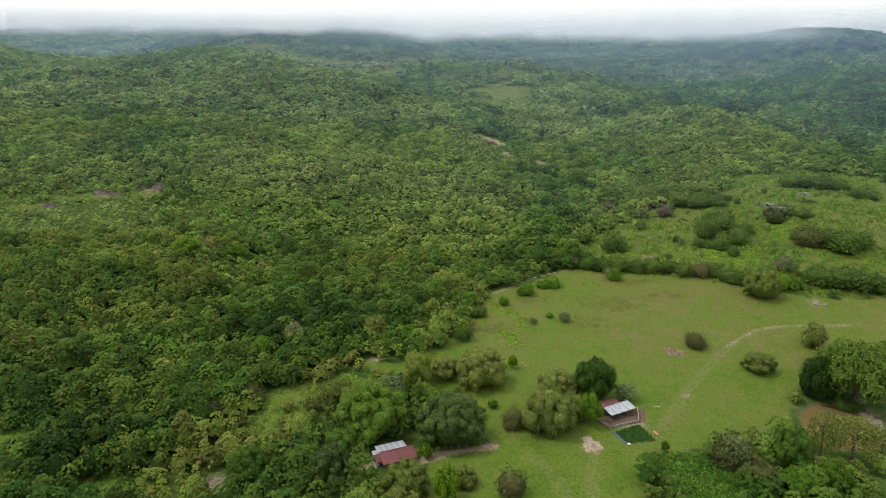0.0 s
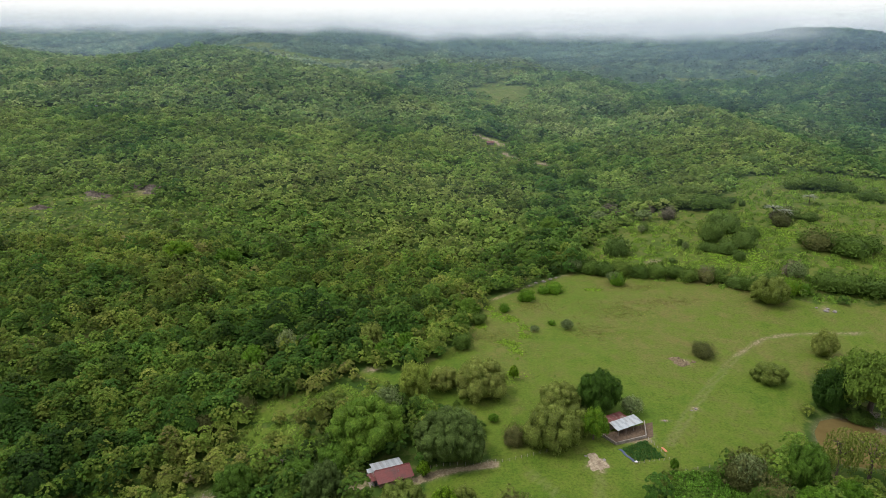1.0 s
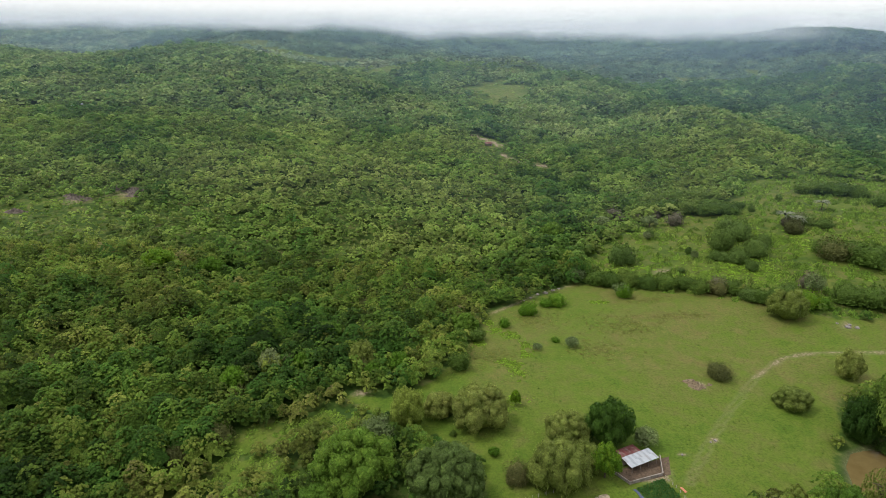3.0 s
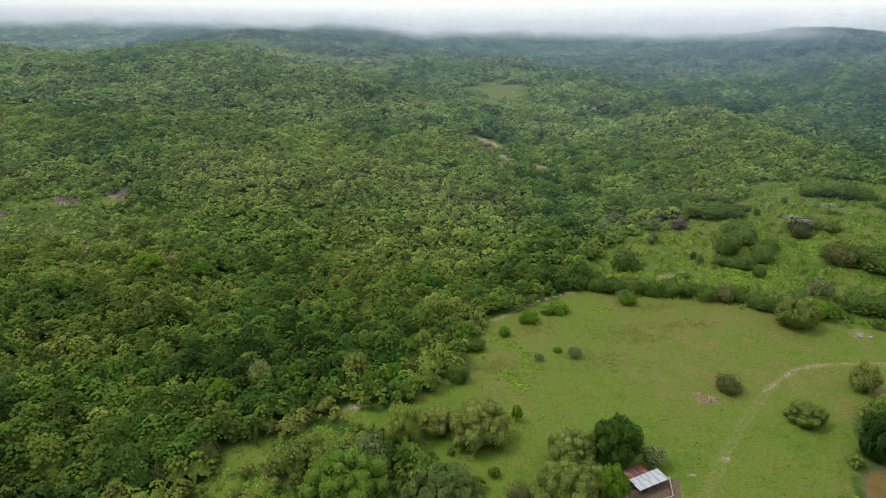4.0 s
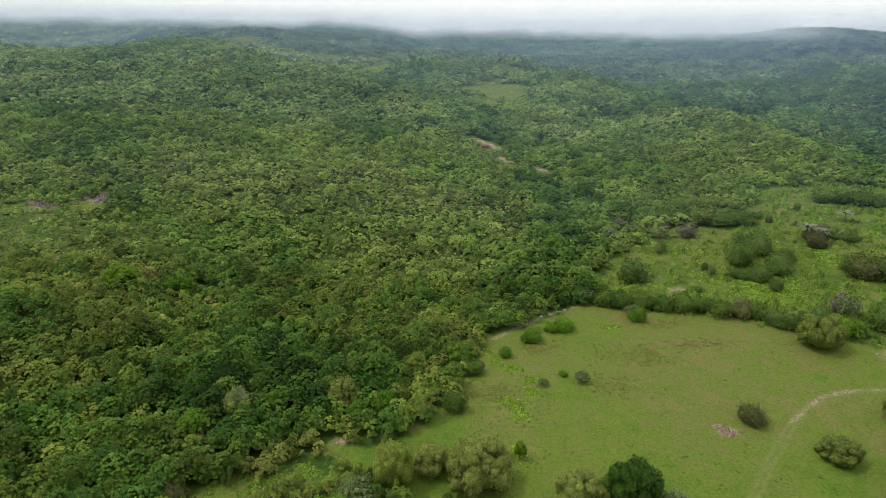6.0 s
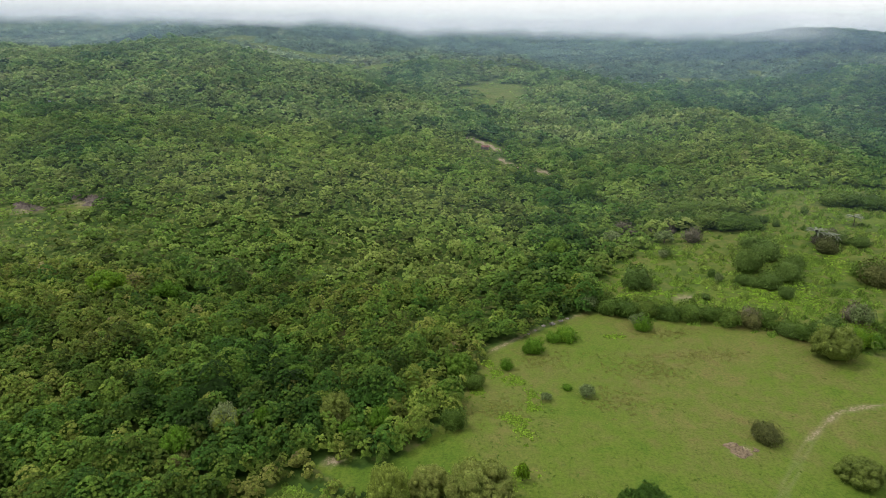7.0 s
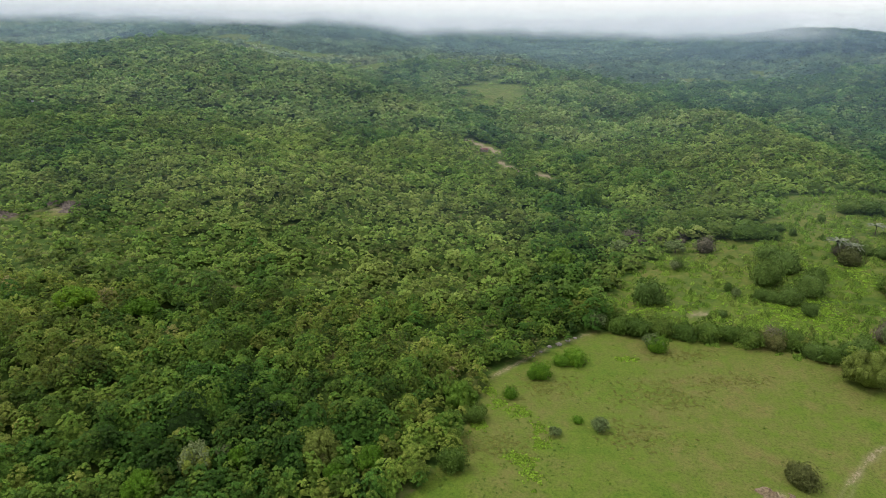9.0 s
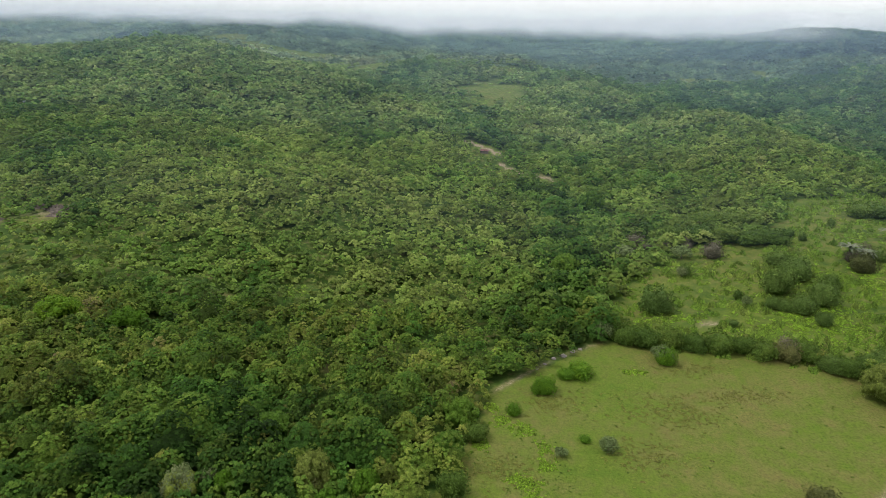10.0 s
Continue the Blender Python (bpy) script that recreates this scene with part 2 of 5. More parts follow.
def from_line(x, y, line):
    x, y = np.asarray(x, float), np.asarray(y, float)
    best = np.full(x.shape, 1e9)
    for (ax, ay), (bx, by) in zip(line, line[1:]):
        dx, dy = bx - ax, by - ay
        t = np.clip(((x - ax) * dx + (y - ay) * dy) / (dx * dx + dy * dy), 0, 1)
        best = np.minimum(best, np.hypot(x - ax - t * dx, y - ay - t * dy))
    return best


def wavy(x, y, size, seed=0.0):
    """Cheap uneven field of about -1 to 1 with features of that size."""
    a, b = np.asarray(x, float) / size, np.asarray(y, float) / size
    return (np.sin(a * 2.1 + 1.3 * np.sin(b * 1.7 + seed) + seed) + np.sin(b * 2.4 + 1.5 * np.sin(a * 1.3 - seed) + 2 * seed)
            + 0.6 * np.sin(a * 4.7 - b * 3.9 + seed) + 0.5 * np.sin(a * 6.1 + b * 7.3 + 2.2 * np.sin(a * 3.1) + seed)) / 3.1


def height(x, y):
    x, y = np.asarray(x, float), np.asarray(y, float)
    h = -8 + 0.066 * (np.sqrt((y - 280) ** 2 + 120 ** 2) + (y - 280)) + 0.05 * (np.sqrt((y - 2500) ** 2 + 300 ** 2) + (y - 2500))
    for cx, cy, up, rx, ry in NEAR + MIDDLE + FAR + FARTHEST:
        h = h + up * np.exp(-((x - cx) / rx) ** 2 - ((y - cy) / ry) ** 2)
    for cx, cy, up, reach in SPURS + UPPER_SPURS:
        h = h + up * np.exp(-((x - cx) / reach) ** 2 - ((y - cy) / reach) ** 2)
    rough = smooth(y, 380, 900)
    h = h + rough * (2.2 * wavy(x, y, 60, 1.0) + 3.5 * smooth(y, 700, 1500) * wavy(x, y, 150, 4.0)) + 0.25 * wavy(x, y, 9, 2.0)
    h = h + smooth(y, 340, 400) * (1 - smooth(y, 600, 700)) * (0.9 * wavy(x, y, 13, 5.0) + 0.4 * wavy(x, y, 5, 8.0))
    # level pads under the house and the cattle shed, the bowl of the pond
    d = np.hypot(x + 16, y - 189.5)
    h = h + (-8.3 - h) * (1 - smooth(d, 9, 17))
    d = np.hypot(x - 69, y - 208)
    h = h + (-3.5 - h) * (1 - smooth(d, 10, 16))
    d = from_edge(x, y, POND)
    h = np.where(d > -9, h + (POND_Z + 0.7 - h) * smooth(d, -9, -1.5), h)
    return h - 1.9 * smooth(d, -1.5, 3.5)


def level(x, y):
    return float(height(np.array([x]), np.array([y]))[0])


PASTURE = ((10, 288), (28, 340), (52, 358), (80, 380), (116, 382), (158, 366), (182, 340), (206, 324), (262, 318), (300, 300), (300, 200), (240, 190), (200, 262), (180, 262),
           (166, 258), (148, 230), (140, 218), (132, 200), (104, 196), (70, 180), (64, 164), (62, 130), (0, 130), (-8, 166), (-4, 188), (18, 192), (14, 214),
           (-10, 232), (-26, 250), (-40, 262), (-14, 258), (0, 270))
SLOPE = ((94, 384), (98, 418), (130, 466), (160, 488), (240, 516), (278, 576), (348, 588), (420, 540), (420, 330), (300, 298), (262, 316), (206, 322), (184, 344))
TRACKS = (((-9, 188), (-6, 190), (0, 190), (8, 191), (18, 192.5)), ((138, 272), (149, 282), (161, 290), (173, 293), (187, 293.5), (214, 293)),
          ((82, 203), (100, 228), (118, 250), (138, 272)), ((53, 187), (47, 163), (44, 130)), ((30, 186), (36, 177), (39, 164), (40, 140)), ((27, 337), (47, 356), (63, 370), (79, 379)), ((44, 797), (54, 784), (65, 771), (73, 758)), ((74, 722), (82, 710), (89, 702), (92, 690)), ((93, 701), (103, 691), (114, 685), (123, 667)))
PATCHES = ((52.5, 190, 4.2, 5.0), (110, 266, 5.5, 3.5), (70, 206, 9, 5), (-29, 185, 6, 5), (-80, 187, 9, 6), (101, 227, 3.0, 1.6), (86, 218, 3, 1.2), (207, 318, 5, 5),
           (-2, 189, 5, 3), (140, 394, 10, 5), (-252, 534, 10, 5), (-300, 468, 16, 4), (60, 768, 6, 8), (86, 702, 4, 6), (-32, 263, 4, 3), (-250, 520, 16, 9), (-285, 505, 14, 7))
CLEARINGS = ((-117, 186, 12, 9), (-168, 206, 9, 8), (-62, 238, 20, 9), (-44, 246, 14, 6), (-68, 222, 16, 7), (-50, 214, 9, 5), (-304, 500, 22, 10), (-250, 508, 17, 18), (-330, 478, 26, 10), (-70, 432, 7, 9), (60, 768, 24, 34), (78, 698, 16, 26), (108, 676, 18, 14),
             (115, 1185, 82, 122), (157, 1365, 22, 30), (86, 1085, 30, 40), (575, 1445, 84, 72), (750, 1540, 62, 74), (906, 1590, 80, 50), (-469, 1620, 90, 60), (-398, 1550, 70, 40), (-358, 1550, 50, 40),
             (-270, 1534, 95, 46), (-213, 1540, 50, 40), (-116, 1366, 60, 60), (-43, 1414, 60, 46), (23, 1410, 30, 30), (-77, 1283, 16, 20), (881, 1681, 60, 40), (-499, 800, 15, 18), (-444, 797, 13, 12), (-410, 793, 10, 9))


def open_ground(x, y):
    """How far the ground lies open: 1 on mown pasture, 0 under trees."""
    wob = 4.0 * wavy(x, y, 14, 3.0) + 2.0 * wavy(x, y, 5, 1.0)
    a = smooth(from_edge(x, y, PASTURE) + 0.4 * wob, -2.5, 2.5)
    b = (0.56 + 0.2 * wavy(x, y, 24, 4.0)) * smooth(from_edge(x, y, SLOPE) + 1.5 * wob, -5, 5)
    c = np.zeros(np.shape(x))
    for cx, cy, rx, ry in CLEARINGS:
        r = np.hypot((x - cx) / rx, (y - cy) / ry)
        c = np.maximum(c, (0.8 if cy < 400 else 0.62) * (1 - smooth(r + 0.4 * wavy(x, y, 0.35 * rx, cx) + 0.25 * wavy(x, y, 0.12 * rx, cy), 0.4, 1.25)))
    return np.maximum(np.maximum(a, b), c)


def lush_grass(x, y):
    """Fresher grass round the farm than on the grazed upper field."""
    return np.clip(1 - smooth(y + 0.25 * x + 14 * wavy(x, y, 30, 2.0), 262, 300) + 0.12 * smooth(y, 380, 400), 0, 1)


def bare_ground(x, y):
    d = np.zeros(np.shape(x))
    for k, line in enumerate(TRACKS):
        r = from_line(x, y, line)
        if k in (2, 3, 4):
            d = np.maximum(d, (0.3, 0.24, 0.26)[k - 2] * (1 - smooth(np.abs(np.abs(r + 0.4 * wavy(x, y, 9, 2.0)) - 1.1), 0.3, 1.0)))
        else:
            d = np.maximum(d, (0.95, 0.54, 0, 0, 0, 0.52, 0.85, 0.8, 0.7)[k] * (1 - smooth(np.abs(r + 0.8 * wavy(x, y, 6, k)), *((0.9, 2.7) if k == 0 else (0.4, 1.9) if k < 6 else (2.5, 6.0)))))
    for cx, cy, rx, ry in PATCHES:
        r = np.hypot((x - cx) / rx, (y - cy) / ry) + 0.35 * wavy(x, y, 2.2, cx) + 0.2 * wavy(x, y, 0.9, cy)
        d = np.maximum(d, (0.72 if cy < 280 else 0.55) * (1 - smooth(r, 0.3, 1.15)))
    e = from_edge(x, y, POND)
    return np.maximum(d, 0.45 * smooth(e, -2.2 + 1.5 * wavy(x, y, 7, 1.0), 0.5))


def lines(stops):
    """Grid lines: spacing between breakpoints."""
    out = [stops[0][0]]
    for (a, s), (b, _) in zip(stops, stops[1:]):
        k = max(1, round((b - a) / s))
        out += list(a + (b - a) * np.arange(1, k + 1) / k)
    return np.array(out)


def grid_mesh(name, xs, ys, fields, zf):
    gx, gy = np.meshgrid(xs, ys)
    v = np.column_stack([gx.ravel(), gy.ravel(), zf(gx.ravel(), gy.ravel())])
    w = len(xs)
    a = (np.arange(len(ys) - 1)[:, None] * w + np.arange(w - 1)[None]).ravel()
    me = quads(name, v, np.column_stack([a, a + 1, a + w + 1, a + w]))
    for key, fn in fields:
        at = me.attributes.new(key, "FLOAT", "POINT")
        at.data.foreach_set("value", np.clip(fn(v[:, 0], v[:, 1]), 0, 1).astype(np.float32))
    return me


def quads(name, v, f):
    me = bpy.data.meshes.new(name)
    me.vertices.add(len(v))
    me.vertices.foreach_set("co", np.ascontiguousarray(v, np.float32).ravel())
    me.loops.add(4 * len(f))
    me.loops.foreach_set("vertex_index", np.ascontiguousarray(f, np.int32).ravel())
    me.polygons.add(len(f))
    me.polygons.foreach_set("loop_start", np.arange(0, 4 * len(f), 4, dtype=np.int32))
    me.update(calc_edges=True)
    return me


XS = lines([(-4200, 260), (-1600, 60), (-700, 22), (-260, 8), (-90, 1.6), (-40, 1.6), (190, 2.2), (250, 8), (500, 22), (900, 60), (1700, 260), (4200, 1)])
YS = lines([(-2500, 300), (-300, 40), (60, 8), (130, 1.6), (300, 2.4), (400, 5), (640, 12), (1200, 24), (2400, 80), (4400, 1)])
ground = tagged(new("ground", grid_mesh("ground", XS, YS, (("open", open_ground), ("dirt", bare_ground), ("lush", lush_grass)), height)), "rolling green pasture and scrub-covered hillside with bare earth tracks", "ground", kind="structure")
ground.data.materials.append(m_ground)
ground.data.polygons.foreach_set("use_smooth", np.ones(len(ground.data.polygons), bool))


# ---- woods ----
def cube_ball(n):
    """A ball of six faces of n x n quads."""
    v, f = [], []
    g = np.linspace(-1, 1, n + 1)
    for ax in range(3):
        for s in (-1, 1):
            o = len(v)
            for a in g:
                for b in g:
                    p = np.zeros(3)
                    p[ax], p[(ax + 1) % 3], p[(ax + 2) % 3] = s, a * s, b
                    v.append(p / np.linalg.norm(p))
            for i in range(n):
                for j in range(n):
                    q = o + i * (n + 1) + j
                    f.append((q, q + n + 1, q + n + 2, q + 1))
    key, inv = np.unique(np.array(v).round(5), axis=0, return_inverse=True)
    return key, inv.ravel()[np.array(f)]


def crown(rng, clumps, leaves, leaf, core, flat=1.0, fill=0.8):
    """A unit crown (radius 1, height 1): clumps of leaf sprays over an umbrella of boughs, with gaps between."""
    k = np.arange(clumps) + 0.5
    cz = 1 - k / clumps * 1.3
    a = k * 2.39996 + rng.uniform(-0.5, 0.5, clumps)
    s = np.sqrt(1 - np.clip(cz, -1, 1) ** 2)
    out = rng.uniform(0.74, 1.08, clumps)
    cs = np.column_stack([0.7 * s * np.cos(a) * out, 0.7 * s * np.sin(a) * out, 0.46 + 0.36 * flat * cz * out])
    rs = 1.32 / math.sqrt(clumps) * rng.uniform(0.72, 1.3, clumps)
    bv, bf = cube_ball(core)
    V, F, o = [bv * (0.66, 0.66, 0.34 * flat) * fill * rng.uniform(0.85, 1.1, (len(bv), 1)) + (0, 0, 0.44)], [bf], len(bv)
    bv, bf = cube_ball(1)
    bv = bv * 1.2
    for c, r in zip(cs, rs):
        V.append(bv * r * fill * rng.uniform(0.75, 1.1, (len(bv), 1)) * (1, 1, 0.72) + c)
        F.append(bf + o)
        o += len(bv)
    d = rng.normal(size=(4 * leaves, 3))
    d[:, 2] += 0.35
    d /= np.linalg.norm(d, axis=1)[:, None]
    own = rng.choice(clumps, len(d), p=rs ** 2 / (rs ** 2).sum())
    p = cs[own] + d * (rs[own] * rng.uniform(0.82, 1.12, len(d)))[:, None] * (1, 1, 0.8)
    deep = (np.linalg.norm(p[:, None] - cs[None], axis=2) < rs[None] * 0.74).any(1) | (p[:, 2] < 0.12)
    p, d = p[~deep][:leaves], d[~deep][:leaves]
    m = len(p)
    nrm = d + rng.normal(size=(m, 3)) * 0.38 + (0, 0, 0.45)
    nrm /= np.linalg.norm(nrm, axis=1)[:, None]
    t = np.cross(nrm, rng.normal(size=(m, 3)))
    t /= np.linalg.norm(t, axis=1)[:, None]
    u = np.cross(nrm, t)
    q = (leaf * rng.uniform(0.6, 1.35, m))[:, None]
    w = q * rng.uniform(0.5, 0.95, (m, 1))
    V.append(np.stack([p - t * q, p - u * w - nrm * 0.25 * q, p + t * q, p + u * w - nrm * 0.25 * q], 1).reshape(-1, 3))
    F.append(np.arange(4 * m).reshape(-1, 4) + o)
    return np.vstack(V), np.vstack(F)


def dome(rng, n, sprays, leaf, lumps=7, low=-0.35, rough=0.15, face=0.3):
    """A unit bushy crown (radius 1, height 1): an uneven, lumpy dome with loose leaf sprays on it."""
    dirs = rng.normal(size=(lumps, 3))
    dirs[:, 2] = np.abs(dirs[:, 2]) * 0.9 + 0.1
    dirs /= np.linalg.norm(dirs, axis=1)[:, None]
    amp = rng.uniform(0.25, 0.55, lumps)

    def reach(d):
        return 0.56 + (np.exp(-(np.arccos(np.clip(d @ dirs.T, -1, 1)) / 0.46) ** 2) * amp).max(1)

    bv, bf = cube_ball(n)
    wob = rng.uniform(1 - rough, 1 + rough, len(bv))
    body = bv * (reach(bv) * wob * (0.84 if sprays else 1.0))[:, None] * (1, 1, 0.9)
    bf = bf[body[bf][:, :, 2].mean(1) > low]
    if not sprays:
        return body, bf
    d = rng.normal(size=(sprays, 3))
    d[:, 2] = np.abs(d[:, 2]) * 0.95 - 0.1
    d /= np.linalg.norm(d, axis=1)[:, None]
    p = d * (reach(d) * rng.uniform(0.84, 1.2, sprays))[:, None] * (1, 1, 0.92)
    nrm = d + rng.normal(size=(sprays, 3)) * 0.5 + (0, 0, face)
    nrm /= np.linalg.norm(nrm, axis=1)[:, None]
    t = np.cross(nrm, rng.normal(size=(sprays, 3)))
    t /= np.linalg.norm(t, axis=1)[:, None]
    u = np.cross(nrm, t)
    s = (leaf * rng.uniform(0.5, 1.4, sprays))[:, None]
    w = s * rng.uniform(0.5, 0.9, (sprays, 1))
    v = np.stack([p - t * s, p - u * w - nrm * 0.25 * s, p + t * s, p + u * w - nrm * 0.25 * s], 1).reshape(-1, 3)
    return np.vstack([body, v]), np.vstack([bf, np.arange(4 * sprays).reshape(-1, 4) + len(bv)])


def tussock(rng, shells, flat=0.55):
    """A low unit tuft of a few leafy shells that reach into the ground."""
    V, F = [], []
    for k in range(shells):
        a, d = rng.uniform(0, 6.28), (0 if k == 0 else rng.uniform(0.35, 0.75))
        w = rng.uniform(0.45, 0.75)
        top = flat * rng.uniform(0.7, 1.2) * (1 if k == 0 else 0.75)
        o = 7 * k
        V.append((d * math.cos(a), d * math.sin(a), top))
        for j in range(6):
            b, q = 2 * math.pi * j / 6 + rng.uniform(-0.3, 0.3), w * rng.uniform(0.7, 1.3)
            V.append((d * math.cos(a) + q * math.cos(b), d * math.sin(a) + q * math.sin(b), -0.25))
        F += [(o, o + 1, o + 2, o + 3), (o, o + 3, o + 4, o + 5), (o, o + 5, o + 6, o + 1)]
    return np.array(V), np.array(F)


def wood(name, forms, x, y, r, h, tint, material, rng, lift):
    """One mesh of many crowns."""
    pick, turn = rng.integers(0, len(forms), len(x)), rng.uniform(0, 2 * math.pi, len(x))
    base = height(x, y)
    V, F, T, S, o = [], [], [], [], 0
    for k, (cv, cf) in enumerate(forms):
        s = pick == k
        if not s.any():
            continue
        c, n = np.cos(turn[s])[:, None], np.sin(turn[s])[:, None]
        sx = r[s][:, None]
        q = np.stack([(cv[:, 0] * c - cv[:, 1] * n) * sx + x[s][:, None], (cv[:, 0] * n + cv[:, 1] * c) * sx + y[s][:, None],
                      cv[:, 2] * h[s][:, None] + (base + lift)[s][:, None]], -1)
        m = len(q)
        V.append(q.reshape(-1, 3))
        F.append((cf[None] + (np.arange(m) * len(cv))[:, None, None]).reshape(-1, 4) + o)
        T.append(np.repeat(tint[s], len(cf)))
        S.append(np.clip(np.repeat(rng.uniform(0.2, 0.8, m), len(cf)) + rng.uniform(-0.3, 0.3, m * len(cf)), 0, 1))
        o += m * len(cv)
    me = quads(name, np.vstack(V), np.vstack(F))
    at = me.attributes.new("tint", "FLOAT", "FACE")
    at.data.foreach_set("value", np.concatenate(T).astype(np.float32))
    at = me.attributes.new("shade", "FLOAT", "FACE")
    at.data.foreach_set("value", np.concatenate(S).astype(np.float32))
    me.materials.append(material)
    me.polygons.foreach_set("use_smooth", np.ones(len(me.polygons), bool))
    return new(name, me)


def spots(rng, y0, y1, gap, reach, side=0.73, x1=None):
    """Jittered places over a widening stretch of land."""
    out = []
    for y in np.arange(y0, y1, gap):
        w = side * y + reach
        x = np.arange(-w, w if x1 is None else min(w, x1), gap)
        out.append(np.column_stack([x + rng.uniform(-0.48, 0.48, len(x)) * gap, y + rng.uniform(-0.48, 0.48, len(x)) * gap]))
    p = np.vstack(out)
    return p[:, 0], p[:, 1]


STANDING = []  # places of the single trees and buildings: x, y, clear radius


# ---- building helpers ----
def part(name, bm, material, parent, label=""):
    me = bpy.data.meshes.new(name)
    bm.to_mesh(me)
    bm.free()
    me.materials.append(material)
    ob = new(name, me)
    ob.parent = parent
    return tagged(ob, label)


def thing(name, m, label, category, group="", kind=""):
    ob = new(name)
    ob.empty_display_size = 0.5
    ob.matrix_basis = m
    return tagged(ob, label, category, group, kind)


def box(bm, c, size, rot=0.0, tip=0.0):
    """A box with its middle at c; rot turns it about z, tip about its own x."""
    r = Euler((tip, 0, rot)).to_matrix().to_4x4()
    bmesh.ops.create_cube(bm, size=1, matrix=Matrix.Translation(c) @ r @ Matrix.Diagonal((*size, 1)))
    return bm


def tube(bm, a, b, ra, rb, n=7):
    """A tapered limb from a to b."""
    a, b = Vector(a), Vector(b)
    q = (b - a).to_track_quat("Z", "Y")
    rings = []
    for p, r in ((a, ra), (b, rb)):
        rings.append([bm.verts.new(p + q @ Vector((r * math.cos(2 * math.pi * k / n), r * math.sin(2 * math.pi * k / n), 0))) for k in range(n)])
    for k in range(n):
        bm.faces.new((rings[0][k], rings[0][(k + 1) % n], rings[1][(k + 1) % n], rings[1][k]))
    bm.faces.new(rings[1])
    bm.faces.new(rings[0][::-1])
    return bm


# ---- single trees and bushes ----
class Kind:
    """A species: a few forms of one tree, of which the stands are copies."""

    def __init__(self, name, label, category, leaf_material, seed, lobes, leaves, leaf, flat=1.0, clear=0.22, fill=0.78, forms=2, bark=None, group="", bush=False):
        self.name, self.label, self.category, self.mat, self.seed, self.group = name, label, category, leaf_material, seed, group
        self.lobes, self.leaves, self.leaf, self.flat, self.clear, self.fill, self.count = lobes, leaves, leaf, flat, clear, fill, forms
        self.bush = bush
        self.bark, self.forms, self.used = bark or m_bark, [], 0

    def build(self, k):
        rng = np.random.default_rng(self.seed + 17 * k)
        root = thing(self.name, Matrix(), self.label, self.category, self.group)
        bm = bmesh.new()
        fork = self.clear + 0.1
        tube(bm, (0, 0, -0.06), (0.01, 0.0, fork), 0.035, 0.024)
        limbs = 6 if self.leaves else 16
        reach = 1.0 if self.leaves else 1.4
        for j in range(limbs):
            a = 2 * math.pi * (j + rng.uniform(-0.3, 0.3)) / limbs
            d, up = rng.uniform(0.16, 0.34), rng.uniform(0.18, 0.42)
            mid = (d * 0.5 * math.cos(a), d * 0.5 * math.sin(a), fork + up * 0.6)
            tube(bm, (0.01, 0, fork - 0.03), mid, 0.018, 0.011, 5)
            tips = 2 if self.leaves else 5
            for _ in range(tips):
                b = a + rng.uniform(-0.7, 0.7)
                tube(bm, mid, (d * reach * math.cos(b), d * reach * math.sin(b), min(0.94 if reach > 1.2 else 0.72, fork + up * rng.uniform(0.9, reach + 0.2))), 0.010, 0.003, 4)
        part("trunk", bm, self.bark, root)
        if self.leaves:
            v, f = dome(rng, 4, self.leaves, self.leaf, self.lobes) if self.bush else crown(rng, self.lobes, self.leaves, self.leaf, 2, self.flat, self.fill)
            v = v * (0.52, 0.52, 1.0)
            lo, hi = v[:, 2].min(), v[:, 2].max()
            base = -0.24 if self.bush else self.clear * 0.55 - (0.07 if self.clear < 0.1 else 0.0)
            v[:, 2] = base + (v[:, 2] - lo) / (hi - lo) * (1 - base)
            me = quads("crown", v, f)
            me.polygons.foreach_set("use_smooth", np.ones(len(f), bool))
            me.materials.append(self.mat)
            ob = new("crown", me)
            ob.parent = root
        return root


def stand(kind, *rows):
    """Trees at x, y with that width and height, on the ground."""
    for x, y, w, h in rows:
        rng = np.random.default_rng(int(abs(x) * 31 + abs(y) * 7 + kind.seed))
        m = pose(x, y, level(x, y), 0, 0, float(rng.uniform(0, 360)))
        k = kind.used % kind.count
        kind.used += 1
        if k == len(kind.forms):
            root = kind.build(k)
            root.matrix_basis = m @ Matrix.Diagonal((w, w, h, 1))
            kind.forms.append((root, w, h))
        else:
            root, w0, h0 = kind.forms[k]
            copy_thing(root, m @ Matrix.Diagonal((w / w0, w / w0, h / h0, 1)))
        STANDING.append((x, y, 0.42 * w))


m_airy = leafy("airy_yellow_green_leaves", [(0.1, (0.114, 0.174, 0.029)), (0.55, (0.196, 0.261, 0.044)), (0.95, (0.283, 0.319, 0.078))], True, 0.24, 1.6, 0.36)
m_shrub = leafy("hedge_leaves", [(0.1, (0.060, 0.118, 0.020)), (0.55, (0.112, 0.190, 0.030)), (0.95, (0.190, 0.250, 0.046))], True, 0.24, 1.6, 0.36)
mango = Kind("mango_tree", "dense dark green broad-leaved tree on the pasture", "tree", m_mango, 11, 46, 4600, 0.028, clear=0.08, fill=0.9, forms=1)
olive = Kind("olive_green_tree", "broad olive-green tree with drooping leafy crown", "tree", m_olive, 23, 52, 5000, 0.0215, clear=0.03, fill=0.88)
round_tree = Kind("round_tree", "large round-crowned mid-green tree", "tree", m_round, 37, 66, 5600, 0.020, clear=0.06, fill=0.92, forms=3)
bright = Kind("bright_tree", "fresh bright green young tree in the grass", "tree", m_bright, 41, 26, 2000, 0.042, fill=0.88)
